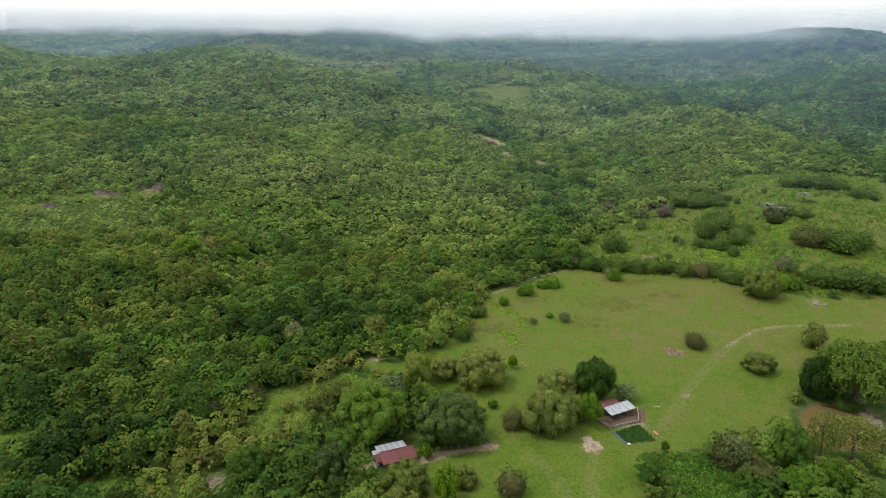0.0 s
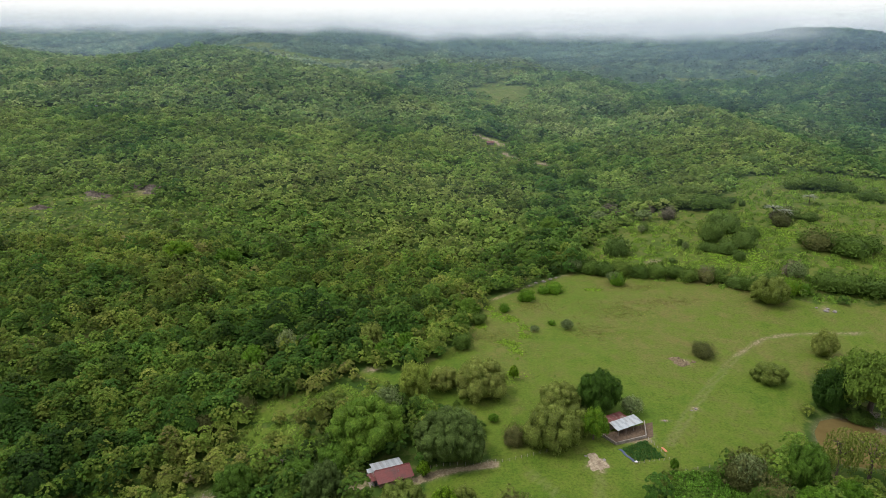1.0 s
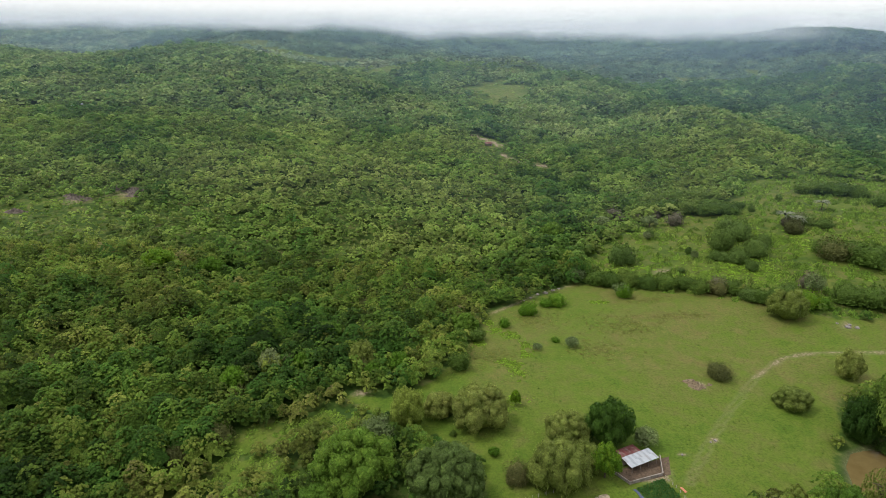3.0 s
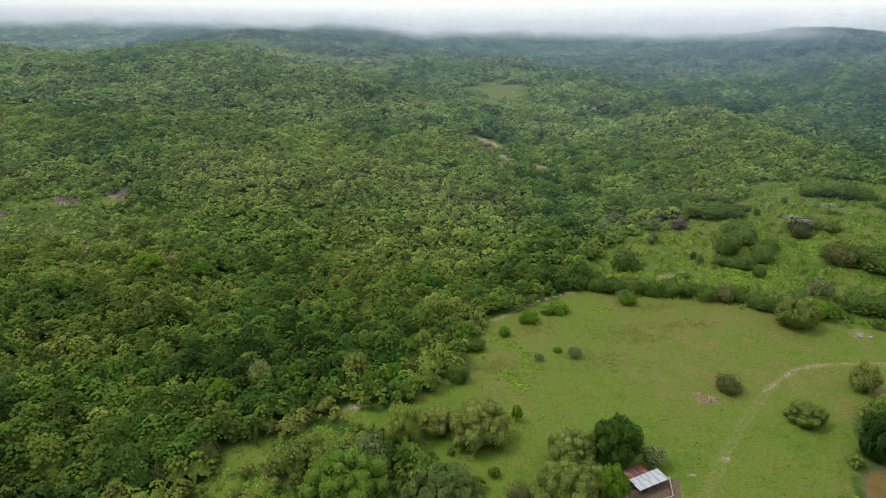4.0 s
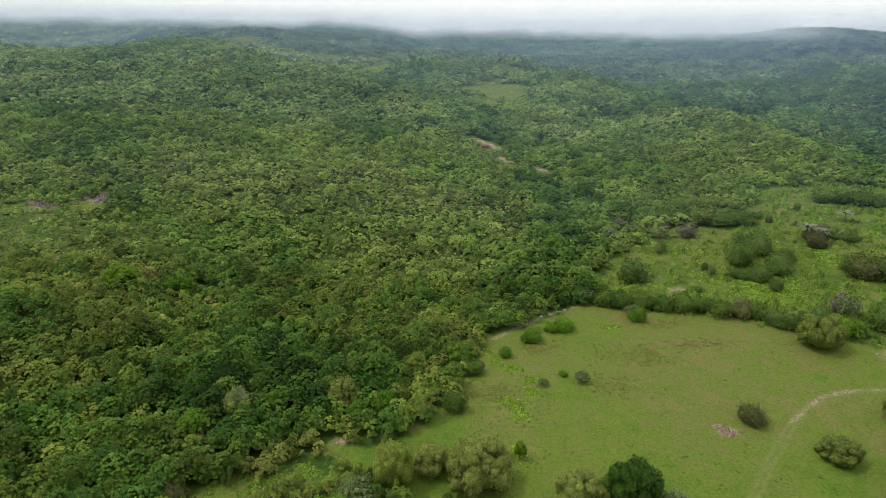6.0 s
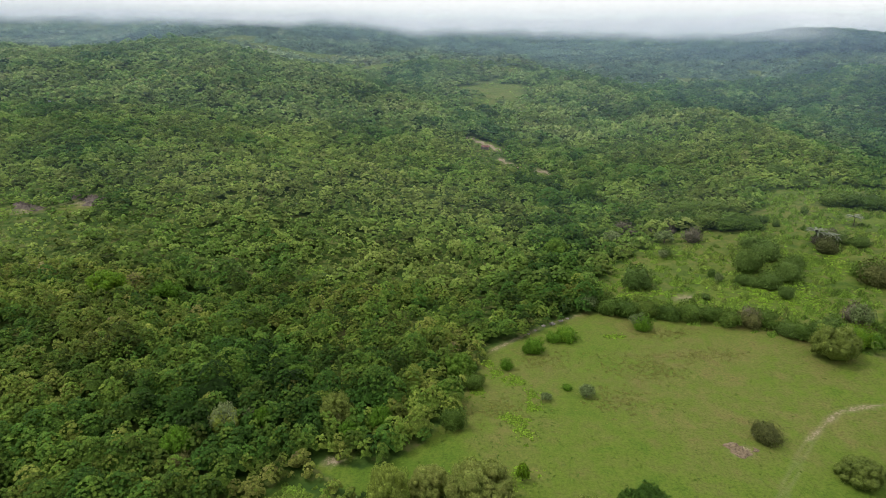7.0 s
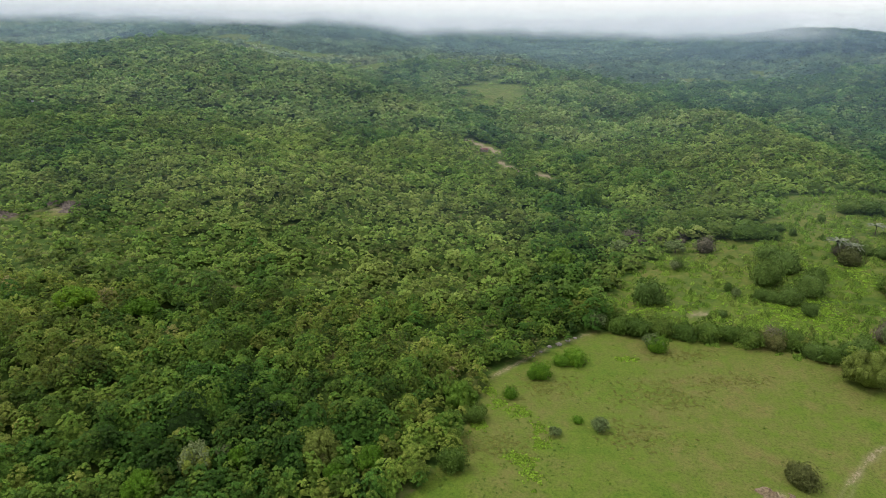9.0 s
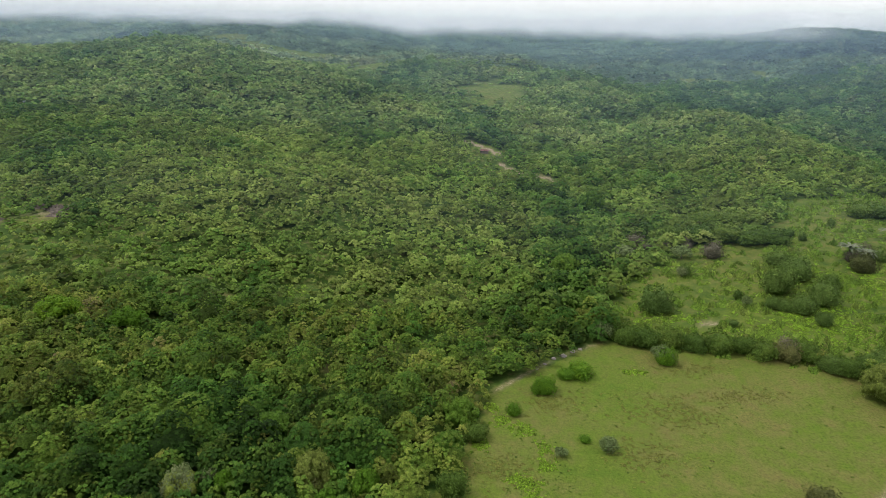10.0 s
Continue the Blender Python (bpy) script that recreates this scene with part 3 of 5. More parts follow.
brown = Kind("brown_bush", "brownish-green dense bush on the grass", "bush", m_brown, 53, 16, 1200, 0.052, clear=0.0, bush=True, forms=3)
pale = Kind("pale_tree", "pale yellow-green tree at the edge of the wood", "tree", m_pale, 61, 44, 4200, 0.024, clear=0.03, fill=0.86)
grey = Kind("thin_grey_tree", "thin grey-green tree with sparse leaves", "tree", m_grey, 71, 26, 1300, 0.042, fill=0.5)
feather = Kind("feathery_tree", "wide flat-topped tree with feathery light green leaves", "tree", m_feather, 83, 54, 4200, 0.026, flat=0.8, clear=0.34, fill=0.7)
airy = Kind("airy_tree", "tall yellowish-green tree with open crown and bare trunk by the pond", "tree", m_airy, 131, 26, 1700, 0.034, clear=0.36, fill=0.15)
shrub = Kind("hedge_bush", "dark green leafy bush in a field hedge", "bush", m_shrub, 97, 15, 1100, 0.056, clear=0.0, forms=4, bush=True, group="bushes of the field hedges")
m_lime = leafy("vivid_yellow_green_leaves", [(0.1, (0.105, 0.215, 0.012)), (0.55, (0.180, 0.320, 0.018)), (0.95, (0.290, 0.400, 0.030))], True, 0.45)
m_dusky = leafy("dusky_green_leaves", [(0.1, (0.074, 0.126, 0.033)), (0.55, (0.125, 0.195, 0.045)), (0.95, (0.192, 0.255, 0.060))], True, 0.24, 1.6, 0.36)
lime = Kind("vivid_tree", "vivid yellow-green young tree beside the farmhouse", "tree", m_lime, 151, 26, 2000, 0.042, fill=0.88)
dusky = Kind("dusky_tree", "large dusky green tree with fine dense leaves by the farmhouse", "tree", m_dusky, 163, 90, 7000, 0.0175, fill=0.93, clear=0.05)
m_dryleaf = leafy("dry_greyish_leaves", [(0.1, (0.120, 0.110, 0.070)), (0.55, (0.175, 0.165, 0.105)), (0.95, (0.230, 0.205, 0.140))], True, 0.24, 1.6, 0.36)
m_hillbush = leafy("slope_bush_leaves", [(0.1, (0.074, 0.138, 0.030)), (0.55, (0.124, 0.205, 0.042)), (0.95, (0.188, 0.258, 0.060))], True, 0.24, 1.6, 0.36)
hill_bush = Kind("hill_bush", "wide dense green bush on the grassy slope", "bush", m_hillbush, 171, 18, 1300, 0.05, clear=0.0, forms=4, bush=True, group="bushes on the grassy slope")
dry_bush = Kind("dry_bush", "thin greyish brown half-bare bush on the slope", "bush", m_dryleaf, 183, 14, 700, 0.06, clear=0.0, forms=2, bush=True)
green_bush = Kind("green_bush", "leafy mid-green bush at the edge of the pasture", "bush", m_bright, 191, 16, 1200, 0.052, clear=0.0, forms=3, bush=True)
leafless = Kind("leafless_tree", "leafless dry tree with pale branches", "tree", m_grey, 101, 0, 0, 0, bark=m_dry, forms=1)

stand(mango, (61, 224, 19.4, 18.0), (158, 232, 16.7, 19.3))
stand(olive, (181, 327, 22.5, 17.0), (-12, 171, 17.5, 11.5), (7, 172, 9.6, 7.6), (143, 252, 16.5, 8.2), (180, 274, 13.8, 13.3), (39, 202, 21.8, 16.7), (50, 209, 13.0, 11.2), (33, 204, 10.6, 8.7), (46, 203, 9.3, 8.6), (46, 224, 18.5, 12.1), (16, 237, 25.4, 16.7), (1, 245, 14.9, 9.8))
stand(olive, (19, 249, 10.1, 7.2))
stand(round_tree, (-28, 209, 32.7, 21.5), (119, 182, 15.6, 17.6), (-49, 193, 14.4, 9.5), (-70, 190, 17.2, 13.2), (-36, 198, 16.8, 11.0), (100, 168, 14.4, 9.5))
stand(bright, (55, 205, 9.9, 13.4), (78, 188, 3.2, 5.0), (20, 218, 4.5, 3.4), (128, 172, 12.9, 10.9), (116, 169, 14.5, 9.6))
stand(brown, (26, 204, 9.8, 8.5), (22, 166, 10.4, 10.4), (122, 273, 12.1, 7.9), (99, 182, 16.2, 13.1), (102, 169, 12.8, 13.6), (159, 359, 14.7, 9.6), (246, 441, 16.8, 12.2), (246, 395, 22.9, 15.0), (-95, 227, 11.7, 7.7))
stand(pale, (-11, 238, 15.1, 17.4), (-21, 171, 9.2, 6.1), (-74, 280, 12.9, 9.3), (-90, 240, 9.9, 6.5))
stand(grey, (105, 362, 10.6, 7.9), (85, 386, 11.2, 8.4), (-22, 228, 16.4, 12.6), (74, 223, 10.1, 6.7), (209, 353, 12.4, 12.3), (126, 490, 14.0, 9.6), (160, 481, 13.7, 9.4), (99, 181, 10.8, 12.6), (47, 297, 5.3, 3.5), (64, 300, 7.8, 5.1), (165, 409, 5.5, 6.7), (150, 455, 7.8, 6.3))
stand(dusky, (3, 198, 29.2, 19.2), (-38, 180, 17.0, 16.8))
stand(lime, (1, 164, 8.9, 14.0), (-6, 190, 4.8, 6.4), (31, 249, 4.1, 6.9))
stand(feather, (171, 228, 35.2, 28.0), (200, 255, 13.0, 13.7))
stand(airy, (133, 188, 12.1, 19.2), (145, 189, 18.1, 17.5), (157, 191, 12.2, 12.9))
stand(shrub, (94, 380, 14.4, 10.0), (102, 376, 14.3, 10.8), (113, 377, 16.2, 11.5), (123, 372, 15.0, 9.7), (132, 368, 15.8, 10.4), (143, 367, 13.9, 8.8), (150, 362, 14.7, 9.5), (167, 358, 14.5, 9.4), (177, 346, 13.2, 8.4), (187, 348, 13.2, 6.8), (90, 387, 9.8, 6.2), (222, 341, 21.7, 11.0))
stand(shrub, (232, 337, 21.4, 12.1), (240, 332, 21.1, 11.9), (250, 330, 21.0, 11.1), (261, 386, 29.1, 14.7), (274, 390, 19.5, 11.7), (258, 397, 19.8, 11.9), (246, 402, 20.1, 13.8), (169, 519, 23.0, 11.6), (183, 511, 25.2, 12.8), (196, 502, 24.8, 12.5), (210, 495, 24.5, 12.4), (222, 491, 21.8, 11.0))
stand(shrub, (302, 530, 22.0, 11.4), (316, 528, 23.2, 12.5), (327, 523, 25.6, 14.4), (338, 516, 21.4, 12.2), (198, 535, 26.5, 13.4), (216, 530, 26.2, 13.3), (343, 491, 21.7, 11.0), (166, 225, 12.1, 6.7), (10, 280, 11.0, 8.9), (19, 307, 10.3, 6.9), (-1, 230, 3.7, 1.9), (6, 231, 3.1, 2.5))
stand(hill_bush, (120, 414, 20.3, 16.3), (188, 423, 17.6, 16.0), (207, 438, 21.3, 15.5), (203, 407, 17.6, 14.6), (189, 401, 15.9, 11.1), (191, 386, 9.1, 7.2), (207, 456, 16.4, 11.0), (215, 421, 11.4, 11.2), (152, 456, 7.4, 9.7), (165, 418, 4.5, 5.6), (204, 493, 9.7, 9.4), (273, 513, 5.5, 6.8))
stand(hill_bush, (240, 490, 6.1, 7.5), (178, 407, 9.5, 6.8), (193, 349, 15.8, 10.8), (172, 349, 12.7, 8.3), (310, 620, 22.7, 14.9), (247, 541, 14.6, 9.6))
stand(dry_bush, (211, 358, 13.0, 11.5), (261, 461, 9.1, 8.7), (172, 504, 10.0, 6.5), (177, 477, 13.7, 11.7), (162, 363, 13.2, 8.6), (142, 515, 14.0, 9.2))
stand(green_bush, (34, 322, 6.3, 6.0), (49, 338, 9.2, 8.5), (66, 351, 11.7, 7.7), (46, 338, 6.1, 6.5), (60, 349, 7.9, 5.2), (106, 360, 9.9, 8.5), (57, 305, 4.5, 3.0))
stand(pale, (-5, 307, 8.6, 11.0), (-107, 355, 8.8, 7.2))
stand(olive, (-34, 285, 14.5, 12.4), (-46, 235, 11.4, 7.5))
stand(bright, (-86, 269, 12.8, 10.7), (-17, 280, 9.6, 9.6), (-165, 378, 20.8, 13.7), (-134, 377, 16.3, 10.7), (-28, 274, 9.0, 7.7), (-61, 282, 6.9, 9.1))
stand(grey, (-74, 280, 11.5, 12.2), (-67, 286, 7.0, 6.3))
stand(round_tree, (130, 588, 22.1, 19.1), (84, 468, 19.9, 14.8), (81, 414, 17.5, 12.8), (14, 316, 15.7, 11.4), (9, 297, 12.3, 9.9), (-52, 308, 15.2, 10.0), (-138, 277, 13.5, 8.9))
stand(brown, (-33, 282, 9.2, 6.8), (-84, 263, 8.6, 6.2), (-82, 236, 11.5, 9.5))

stand(hill_bush, (226, 348, 15.0, 8.6), (233, 343, 13.0, 7.4), (262, 455, 14.0, 9.0), (270, 446, 12.0, 7.5), (256, 461, 11.0, 8.2), (182, 404, 10.0, 7.0), (150, 392, 7.5, 3.6), (236, 500, 9.0, 5.0))
stand(dry_bush, (126, 505, 9.0, 5.0), (136, 507, 10.0, 5.2), (146, 505, 8.0, 4.6), (157, 501, 9.0, 5.0), (170, 497, 8.5, 4.6), (118, 496, 8.0, 4.4), (248, 452, 10.0, 8.4))
stand(green_bush, (197, 338, 15.5, 11.0), (204, 336, 10.0, 7.5), (176, 351, 9.0, 5.4))
stand(leafless, (-59, 201, 9, 6), (171, 224, 6, 5))
STANDING += [(-16, 190, 13), (69, 208, 12), (72, 198, 9), (157, 211, 20), (84, 173, 17), (-25, 182, 9), (-15, 177, 7), (-5, 186, 7)]

# ---- farm ----
m_red = surface("red_painted_roof_sheet", (0.105, 0.022, 0.020), (0.17, 0.040, 0.034), 1.2, 0.55, 0.15, 0.1, (0.085, 0.030, 0.026))
m_zinc = surface("pale_zinc_sheet", (0.34, 0.38, 0.40), (0.46, 0.50, 0.52), 0.7, 0.45, 0.1, 0.25, (0.38, 0.41, 0.42))
m_zinc_old = surface("dull_zinc_sheet", (0.26, 0.29, 0.30), (0.37, 0.41, 0.42), 0.7, 0.5, 0.1, 0.2, (0.30, 0.30, 0.29))
m_rust = surface("rusty_roof_sheet", (0.085, 0.026, 0.020), (0.17, 0.065, 0.050), 1.6, 0.8, 0.2, 0.0, (0.24, 0.19, 0.17))
m_wall = surface("ochre_plaster", (0.26, 0.17, 0.12), (0.36, 0.25, 0.18), 1.4, 0.9, 0.2, 0.0, (0.19, 0.13, 0.10))
m_block = surface("weathered_concrete", (0.22, 0.19, 0.16), (0.36, 0.33, 0.28), 1.8, 0.9, 0.3, 0.0, (0.14, 0.12, 0.09))
m_timber = surface("grey_timber", (0.12, 0.095, 0.07), (0.27, 0.23, 0.19), 2.5, 0.85, 0.3)
m_post = surface("pale_fence_post", (0.30, 0.27, 0.22), (0.50, 0.47, 0.41), 3.0, 0.85, 0.2)
# Near-black for flat panels that stand for the shade inside openings.
m_opening = surface("opening_shade", (0.012, 0.010, 0.009), (0.03, 0.026, 0.022), 2.0, 0.8, 0.1)
m_wire = surface("fence_wire", (0.10, 0.10, 0.10), (0.2, 0.2, 0.2), 5.0, 0.5, 0.0, 0.8)
# Brown mud and straw, darkened further for the shade under the shed roof.
m_straw = surface("trampled_straw", (0.045, 0.030, 0.018), (0.15, 0.105, 0.062), 1.3, 0.95, 0.6)
m_mud = surface("dug_earth", (0.060, 0.042, 0.022), (0.27, 0.215, 0.125), 1.3, 0.95, 0.8, 0.0, (0.12, 0.082, 0.05))
m_sand = surface("pale_sandy_soil", (0.15, 0.115, 0.07), (0.44, 0.38, 0.265), 1.4, 0.95, 0.8, 0.0, (0.17, 0.125, 0.08))
m_rock = surface("grey_rock", (0.13, 0.12, 0.10), (0.30, 0.28, 0.25), 0.9, 0.9, 0.5)
m_tarp = surface("blue_tarpaulin", (0.035, 0.05, 0.10), (0.06, 0.085, 0.16), 1.5, 0.5, 0.3)
m_white = surface("white_plastic", (0.62, 0.62, 0.62), (0.78, 0.78, 0.78), 2.0, 0.5, 0.1)
m_orange = surface("faded_orange_board", (0.42, 0.14, 0.07), (0.55, 0.24, 0.13), 2.0, 0.7, 0.1)
m_crop = leafy("crop_leaves", [(0.1, (0.039, 0.126, 0.025)), (0.9, (0.078, 0.196, 0.039))], True, 0.24, 1.6, 0.36)
m_cassava = leafy("cassava_leaves", [(0.0, (0.078, 0.208, 0.022)), (0.5, (0.137, 0.286, 0.033)), (1.0, (0.215, 0.332, 0.060))])
m_scrub = leafy("slope_scrub_leaves", [(0.0, (0.072, 0.151, 0.016)), (0.5, (0.128, 0.216, 0.025)), (1.0, (0.201, 0.244, 0.052))])
m_banana = leafy("banana_leaves", [(0.1, (0.045, 0.110, 0.018)), (0.9, (0.100, 0.175, 0.030))], True, 0.24, 1.6, 0.36)
m_agave = leafy("blue_grey_leaves", [(0.1, (0.162, 0.204, 0.126)), (0.9, (0.380, 0.407, 0.270))], True, 0.24, 1.6, 0.36)


def water_material():
    m, n, l, b = nodes_of("muddy_water")
    co = place_co(n)
    t = noise_node(n, l, 0.12, 4, 0.6, co)
    r = ramp(n, [(0.35, (0.122, 0.090, 0.032)), (0.7, (0.172, 0.133, 0.052))])
    l.new(t.outputs["Fac"], r.inputs["Fac"])
    l.new(r.outputs["Color"], b.inputs["Base Color"])
    b.inputs["Roughness"].default_value = 0.12
    bump(n, l, noise_node(n, l, 1.4, 3, 0.5, co).outputs["Fac"], 0.08, 0.05, b)
    return m


bm = bmesh.new()
ring = [Vector((px, py, POND_Z)) for px, py in POND]
mid = sum(ring, Vector()) / len(ring)
bm.faces.new([bm.verts.new(mid + (p - mid) * 1.06) for p in ring])
bmesh.ops.triangulate(bm, faces=bm.faces[:])
pond = part("water", bm, water_material(), None)
tagged(pond, "still muddy brown water of a farm pond", "water", kind="structure")


def sheets(parent, name, x0, x1, y0, z0, y1, z1, count, materials, rib=0.38):
    """Ribbed roof sheets laid side by side from (y0, z0) up to (y1, z1)."""
    step = (x1 - x0) / count
    for k in range(count):
        bm = bmesh.new()
        n = max(2, round(step / rib)) * 2
        rows = []
        for j, (y, z) in enumerate(((y0, z0), (y1, z1))):
            rows.append([bm.verts.new((x0 + step * (k + i / n) - (0.03 if i == 0 else 0), y, z + (0.045 if i % 2 else 0.0) + 0.012 * (k % 2))) for i in range(n + 1)])
        for i in range(n):
            bm.faces.new((rows[0][i], rows[0][i + 1], rows[1][i + 1], rows[1][i]))
        r = bmesh.ops.extrude_face_region(bm, geom=bm.faces[:])
        for v in [g for g in r["geom"] if isinstance(g, bmesh.types.BMVert)]:
            v.co.z -= 0.03
        bmesh.ops.recalc_face_normals(bm, faces=bm.faces[:])
        part(name, bm, materials[k % len(materials)], parent)


# farmhouse: red sheets on the near slope, pale zinc on the far one
HOUSE = pose(-16.5, 190.0, -8.3, 0, 0, 22)
house = thing("farmhouse", HOUSE, "low ochre farmhouse with red and pale metal roof sheets among trees", "house")
bm = bmesh.new()
box(bm, (0, -3.55, 1.25), (11.4, 0.2, 2.55))
part("front_wall", bm, m_wall, house)
bm = bmesh.new()
box(bm, (-0.8, 5.1, 1.45), (9.6, 0.2, 3.1))
part("back_wall", bm, m_wall, house)
for sx in (-1, 1):
    bm = bmesh.new()
    vs = [(sx * (5.6 if sx < 0 else 4.2), y, z) for y, z in ((-3.65, -0.1), (5.2, -0.1), (5.2, 3.05), (0.2, 3.75), (-3.65, 2.5))]
    f = bm.faces.new([bm.verts.new(v) for v in vs])
    r = bmesh.ops.extrude_face_region(bm, geom=[f])
    for v in [g for g in r["geom"] if isinstance(g, bmesh.types.BMVert)]:
        v.co.x -= sx * 0.2
    bmesh.ops.recalc_face_normals(bm, faces=bm.faces[:])
    part("gable_wall", bm, m_wall, house)
for x in (-3.4, 2.6):
    bm = bmesh.new()
    box(bm, (x, -3.66, 1.35), (1.1, 0.08, 1.0))
    w = part("window", bm, m_opening, house)
    bm = bmesh.new()
    box(bm, (x, -3.68, 0.8), (1.3, 0.16, 0.08))
    part("window_sill", bm, m_block, w)
bm = bmesh.new()
box(bm, (-0.4, -3.67, 1.0), (0.95, 0.08, 2.05))
part("door", bm, m_timber, house)
bm = bmesh.new()
box(bm, (-5.72, -1.4, 1.0), (0.08, 0.95, 2.05))
part("door", bm, m_opening, house, "dark panel for the shade in an open side doorway")
sheets(house, "red_roof_sheet", -6.5, 6.1, -5.0, 2.3, 0.25, 3.98, 12, (m_red,))
sheets(house, "zinc_roof_sheet", -6.6, 4.0, 5.6, 3.3, 0.15, 4.02, 10, (m_zinc, m_zinc_old))
bm = bmesh.new()
box(bm, (-0.1, 0.2, 4.05), (12.2, 0.34, 0.07))
part("ridge_cap", bm, m_red, house)
bm = bmesh.new()
tube(bm, (1.5, -2.2, 2.9), (1.5, -2.2, 4.3), 0.07, 0.07)
part("flue", bm, m_zinc, house)
bm = bmesh.new()
box(bm, (-1.4, 2.2, 3.5), (0.35, 0.35, 0.9))
part("vent_cowl", bm, m_zinc_old, house)
sheets(house, "porch_sheet", -8.6, -5.4, -2.6, 2.2, 1.6, 2.5, 4, (m_rust, m_red))
sheets(house, "porch_sheet", -8.2, -4.9, 1.5, 2.7, 3.8, 2.85, 4, (m_zinc,))
for y in (-2.4, 0.6, 3.4):
    bm = bmesh.new()
    tube(bm, (-8.3, y, -0.1), (-8.3, y, 2.45), 0.08, 0.07)
    part("porch_post", bm, m_timber, house)
bm = bmesh.new()
box(bm, (-7.0, -0.3, 0.03), (3.2, 4.4, 0.14))
part("porch_floor", bm, m_block, house)
for x, y in ((-7.5, -1.7), (-6.6, -2.2)):
    bm = bmesh.new()
    bmesh.ops.create_cone(bm, cap_ends=True, segments=14, radius1=0.32, radius2=0.3, depth=0.9, matrix=Matrix.Translation((0, 0, 0.45)))
    bmesh.ops.create_cone(bm, cap_ends=True, segments=14, radius1=0.34, radius2=0.34, depth=0.05, matrix=Matrix.Translation((0, 0, 0.6)))
    ob = part("barrel", bm, m_white if x < -7 else m_tarp, None)
    ob.matrix_basis = HOUSE @ pose(x, y, 0.1)
    tagged(ob, "plastic water barrel standing on the farmhouse porch", "barrel", "barrels on the porch")

# cattle shed with a walled pen
SHED = pose(68.6, 211.9, -3.5, 0, 0, 28)
shed = thing("cattle_shed", SHED, "open cattle shed with pale zinc lean-to roof on wooden posts", "shed")
for y, h in ((-2.2, 2.45), (2.0, 3.1)):
    for x in (-5.6, -1.9, 1.9, 5.6):
        bm = bmesh.new()
        tube(bm, (x, y, -0.3), (x, y, h), 0.13, 0.11, 8)
        part("post", bm, m_timber, shed)
    bm = bmesh.new()
    box(bm, (0, y, h + 0.06), (12.2, 0.14, 0.16))
    part("beam", bm, m_timber, shed)
for x in (-5.6, -3.7, -1.9, 0, 1.9, 3.7, 5.6):
    bm = bmesh.new()
    a, b = Vector((x, -2.5, 2.55)), Vector((x, 2.3, 3.27))
    tube(bm, a, b, 0.06, 0.06, 5)
    part("rafter", bm, m_timber, shed)
sheets(shed, "roof_sheet", -6.3, 6.3, -2.6, 2.6, 0.0, 3.0, 12, (m_zinc, m_zinc, m_zinc_old))
sheets(shed, "roof_sheet", -6.1, 6.3, -0.15, 2.99, 2.4, 3.36, 12, (m_zinc_old, m_zinc))
sheets(shed, "rusty_roof_sheet", -7.8, 3.0, 2.3, 3.2, 6.6, 3.3, 12, (m_rust, m_rust, m_red))
for x in (-6.8, -3.3, 0.3):
    bm = bmesh.new()
    tube(bm, (x, 6.3, -0.6), (x, 6.3, 3.2), 0.11, 0.1, 7)
    part("post", bm, m_timber, shed)
bm = bmesh.new()
box(bm, (-1.0, 2.35, 1.1), (9.6, 0.12, 2.2))
part("back_boarding", bm, m_timber, shed)
bm = bmesh.new()
box(bm, (-0.5, 1.5, 0.45), (6.5, 0.7, 0.12))
box(bm, (-0.5, 1.2, 0.6), (6.5, 0.1, 0.4))
box(bm, (-3.4, 1.5, 0.2), (0.12, 0.6, 0.5))
box(bm, (2.4, 1.5, 0.2), (0.12, 0.6, 0.5))
ob = part("feed_trough", bm, m_timber, None)
ob.matrix_basis = SHED
tagged(ob, "long wooden feed trough under the cattle shed", "trough")

CORNERS = ((58.6, 207.8), (62.3, 201.7), (74.6, 206.4), (77.0, 216.2))
for (ax, ay), (bx, by) in zip(CORNERS, CORNERS[1:]):
    d = math.hypot(bx - ax, by - ay)
    wall = thing("pen_wall", pose(ax, ay, -3.55, 0, 0, math.degrees(math.atan2(by - ay, bx - ax))), "low weathered concrete block wall round the muddy cattle pen", "wall", "walls of the cattle pen")
    n = max(3, round(d / 1.6))
    for k in range(n):
        for j in range(3):
            bm = bmesh.new()
            w = d / n
            box(bm, ((k + 0.5) * w, 0, 0.13 + 0.37 * j), (w - 0.03, 0.24 + 0.01 * ((k + j) % 2), 0.355))
            part("block", bm, m_block, wall)
    bm = bmesh.new()
    box(bm, (d / 2, 0, 1.08), (d + 0.2, 0.32, 0.10))
    part("coping", bm, m_block, wall)

bm = bmesh.new()
grid = {}
for i in range(13):
    for j in range(11):
        t, u = i / 12, j / 10
        x = (1 - u) * ((1 - t) * 62.4 + t * 77.4) + u * ((1 - t) * 59.2 + t * 80.4)
        y = (1 - u) * ((1 - t) * 202.0 + t * 206.7) + u * ((1 - t) * 208.6 + t * 216.8)
        grid[i, j] = bm.verts.new((x, y, level(x, y) + 0.05 + 0.04 * math.sin(5.1 * x) * math.sin(4.3 * y)))
for i in range(12):
    for j in range(10):
        bm.faces.new((grid[i, j], grid[i + 1, j], grid[i + 1, j + 1], grid[i, j + 1]))
tagged(part("pen_floor", bm, m_straw, None), "brown muddy pen floor, darkened for shade under the shed", "floor", kind="structure")
r_pen = np.random.default_rng(8)
V, F = [], []
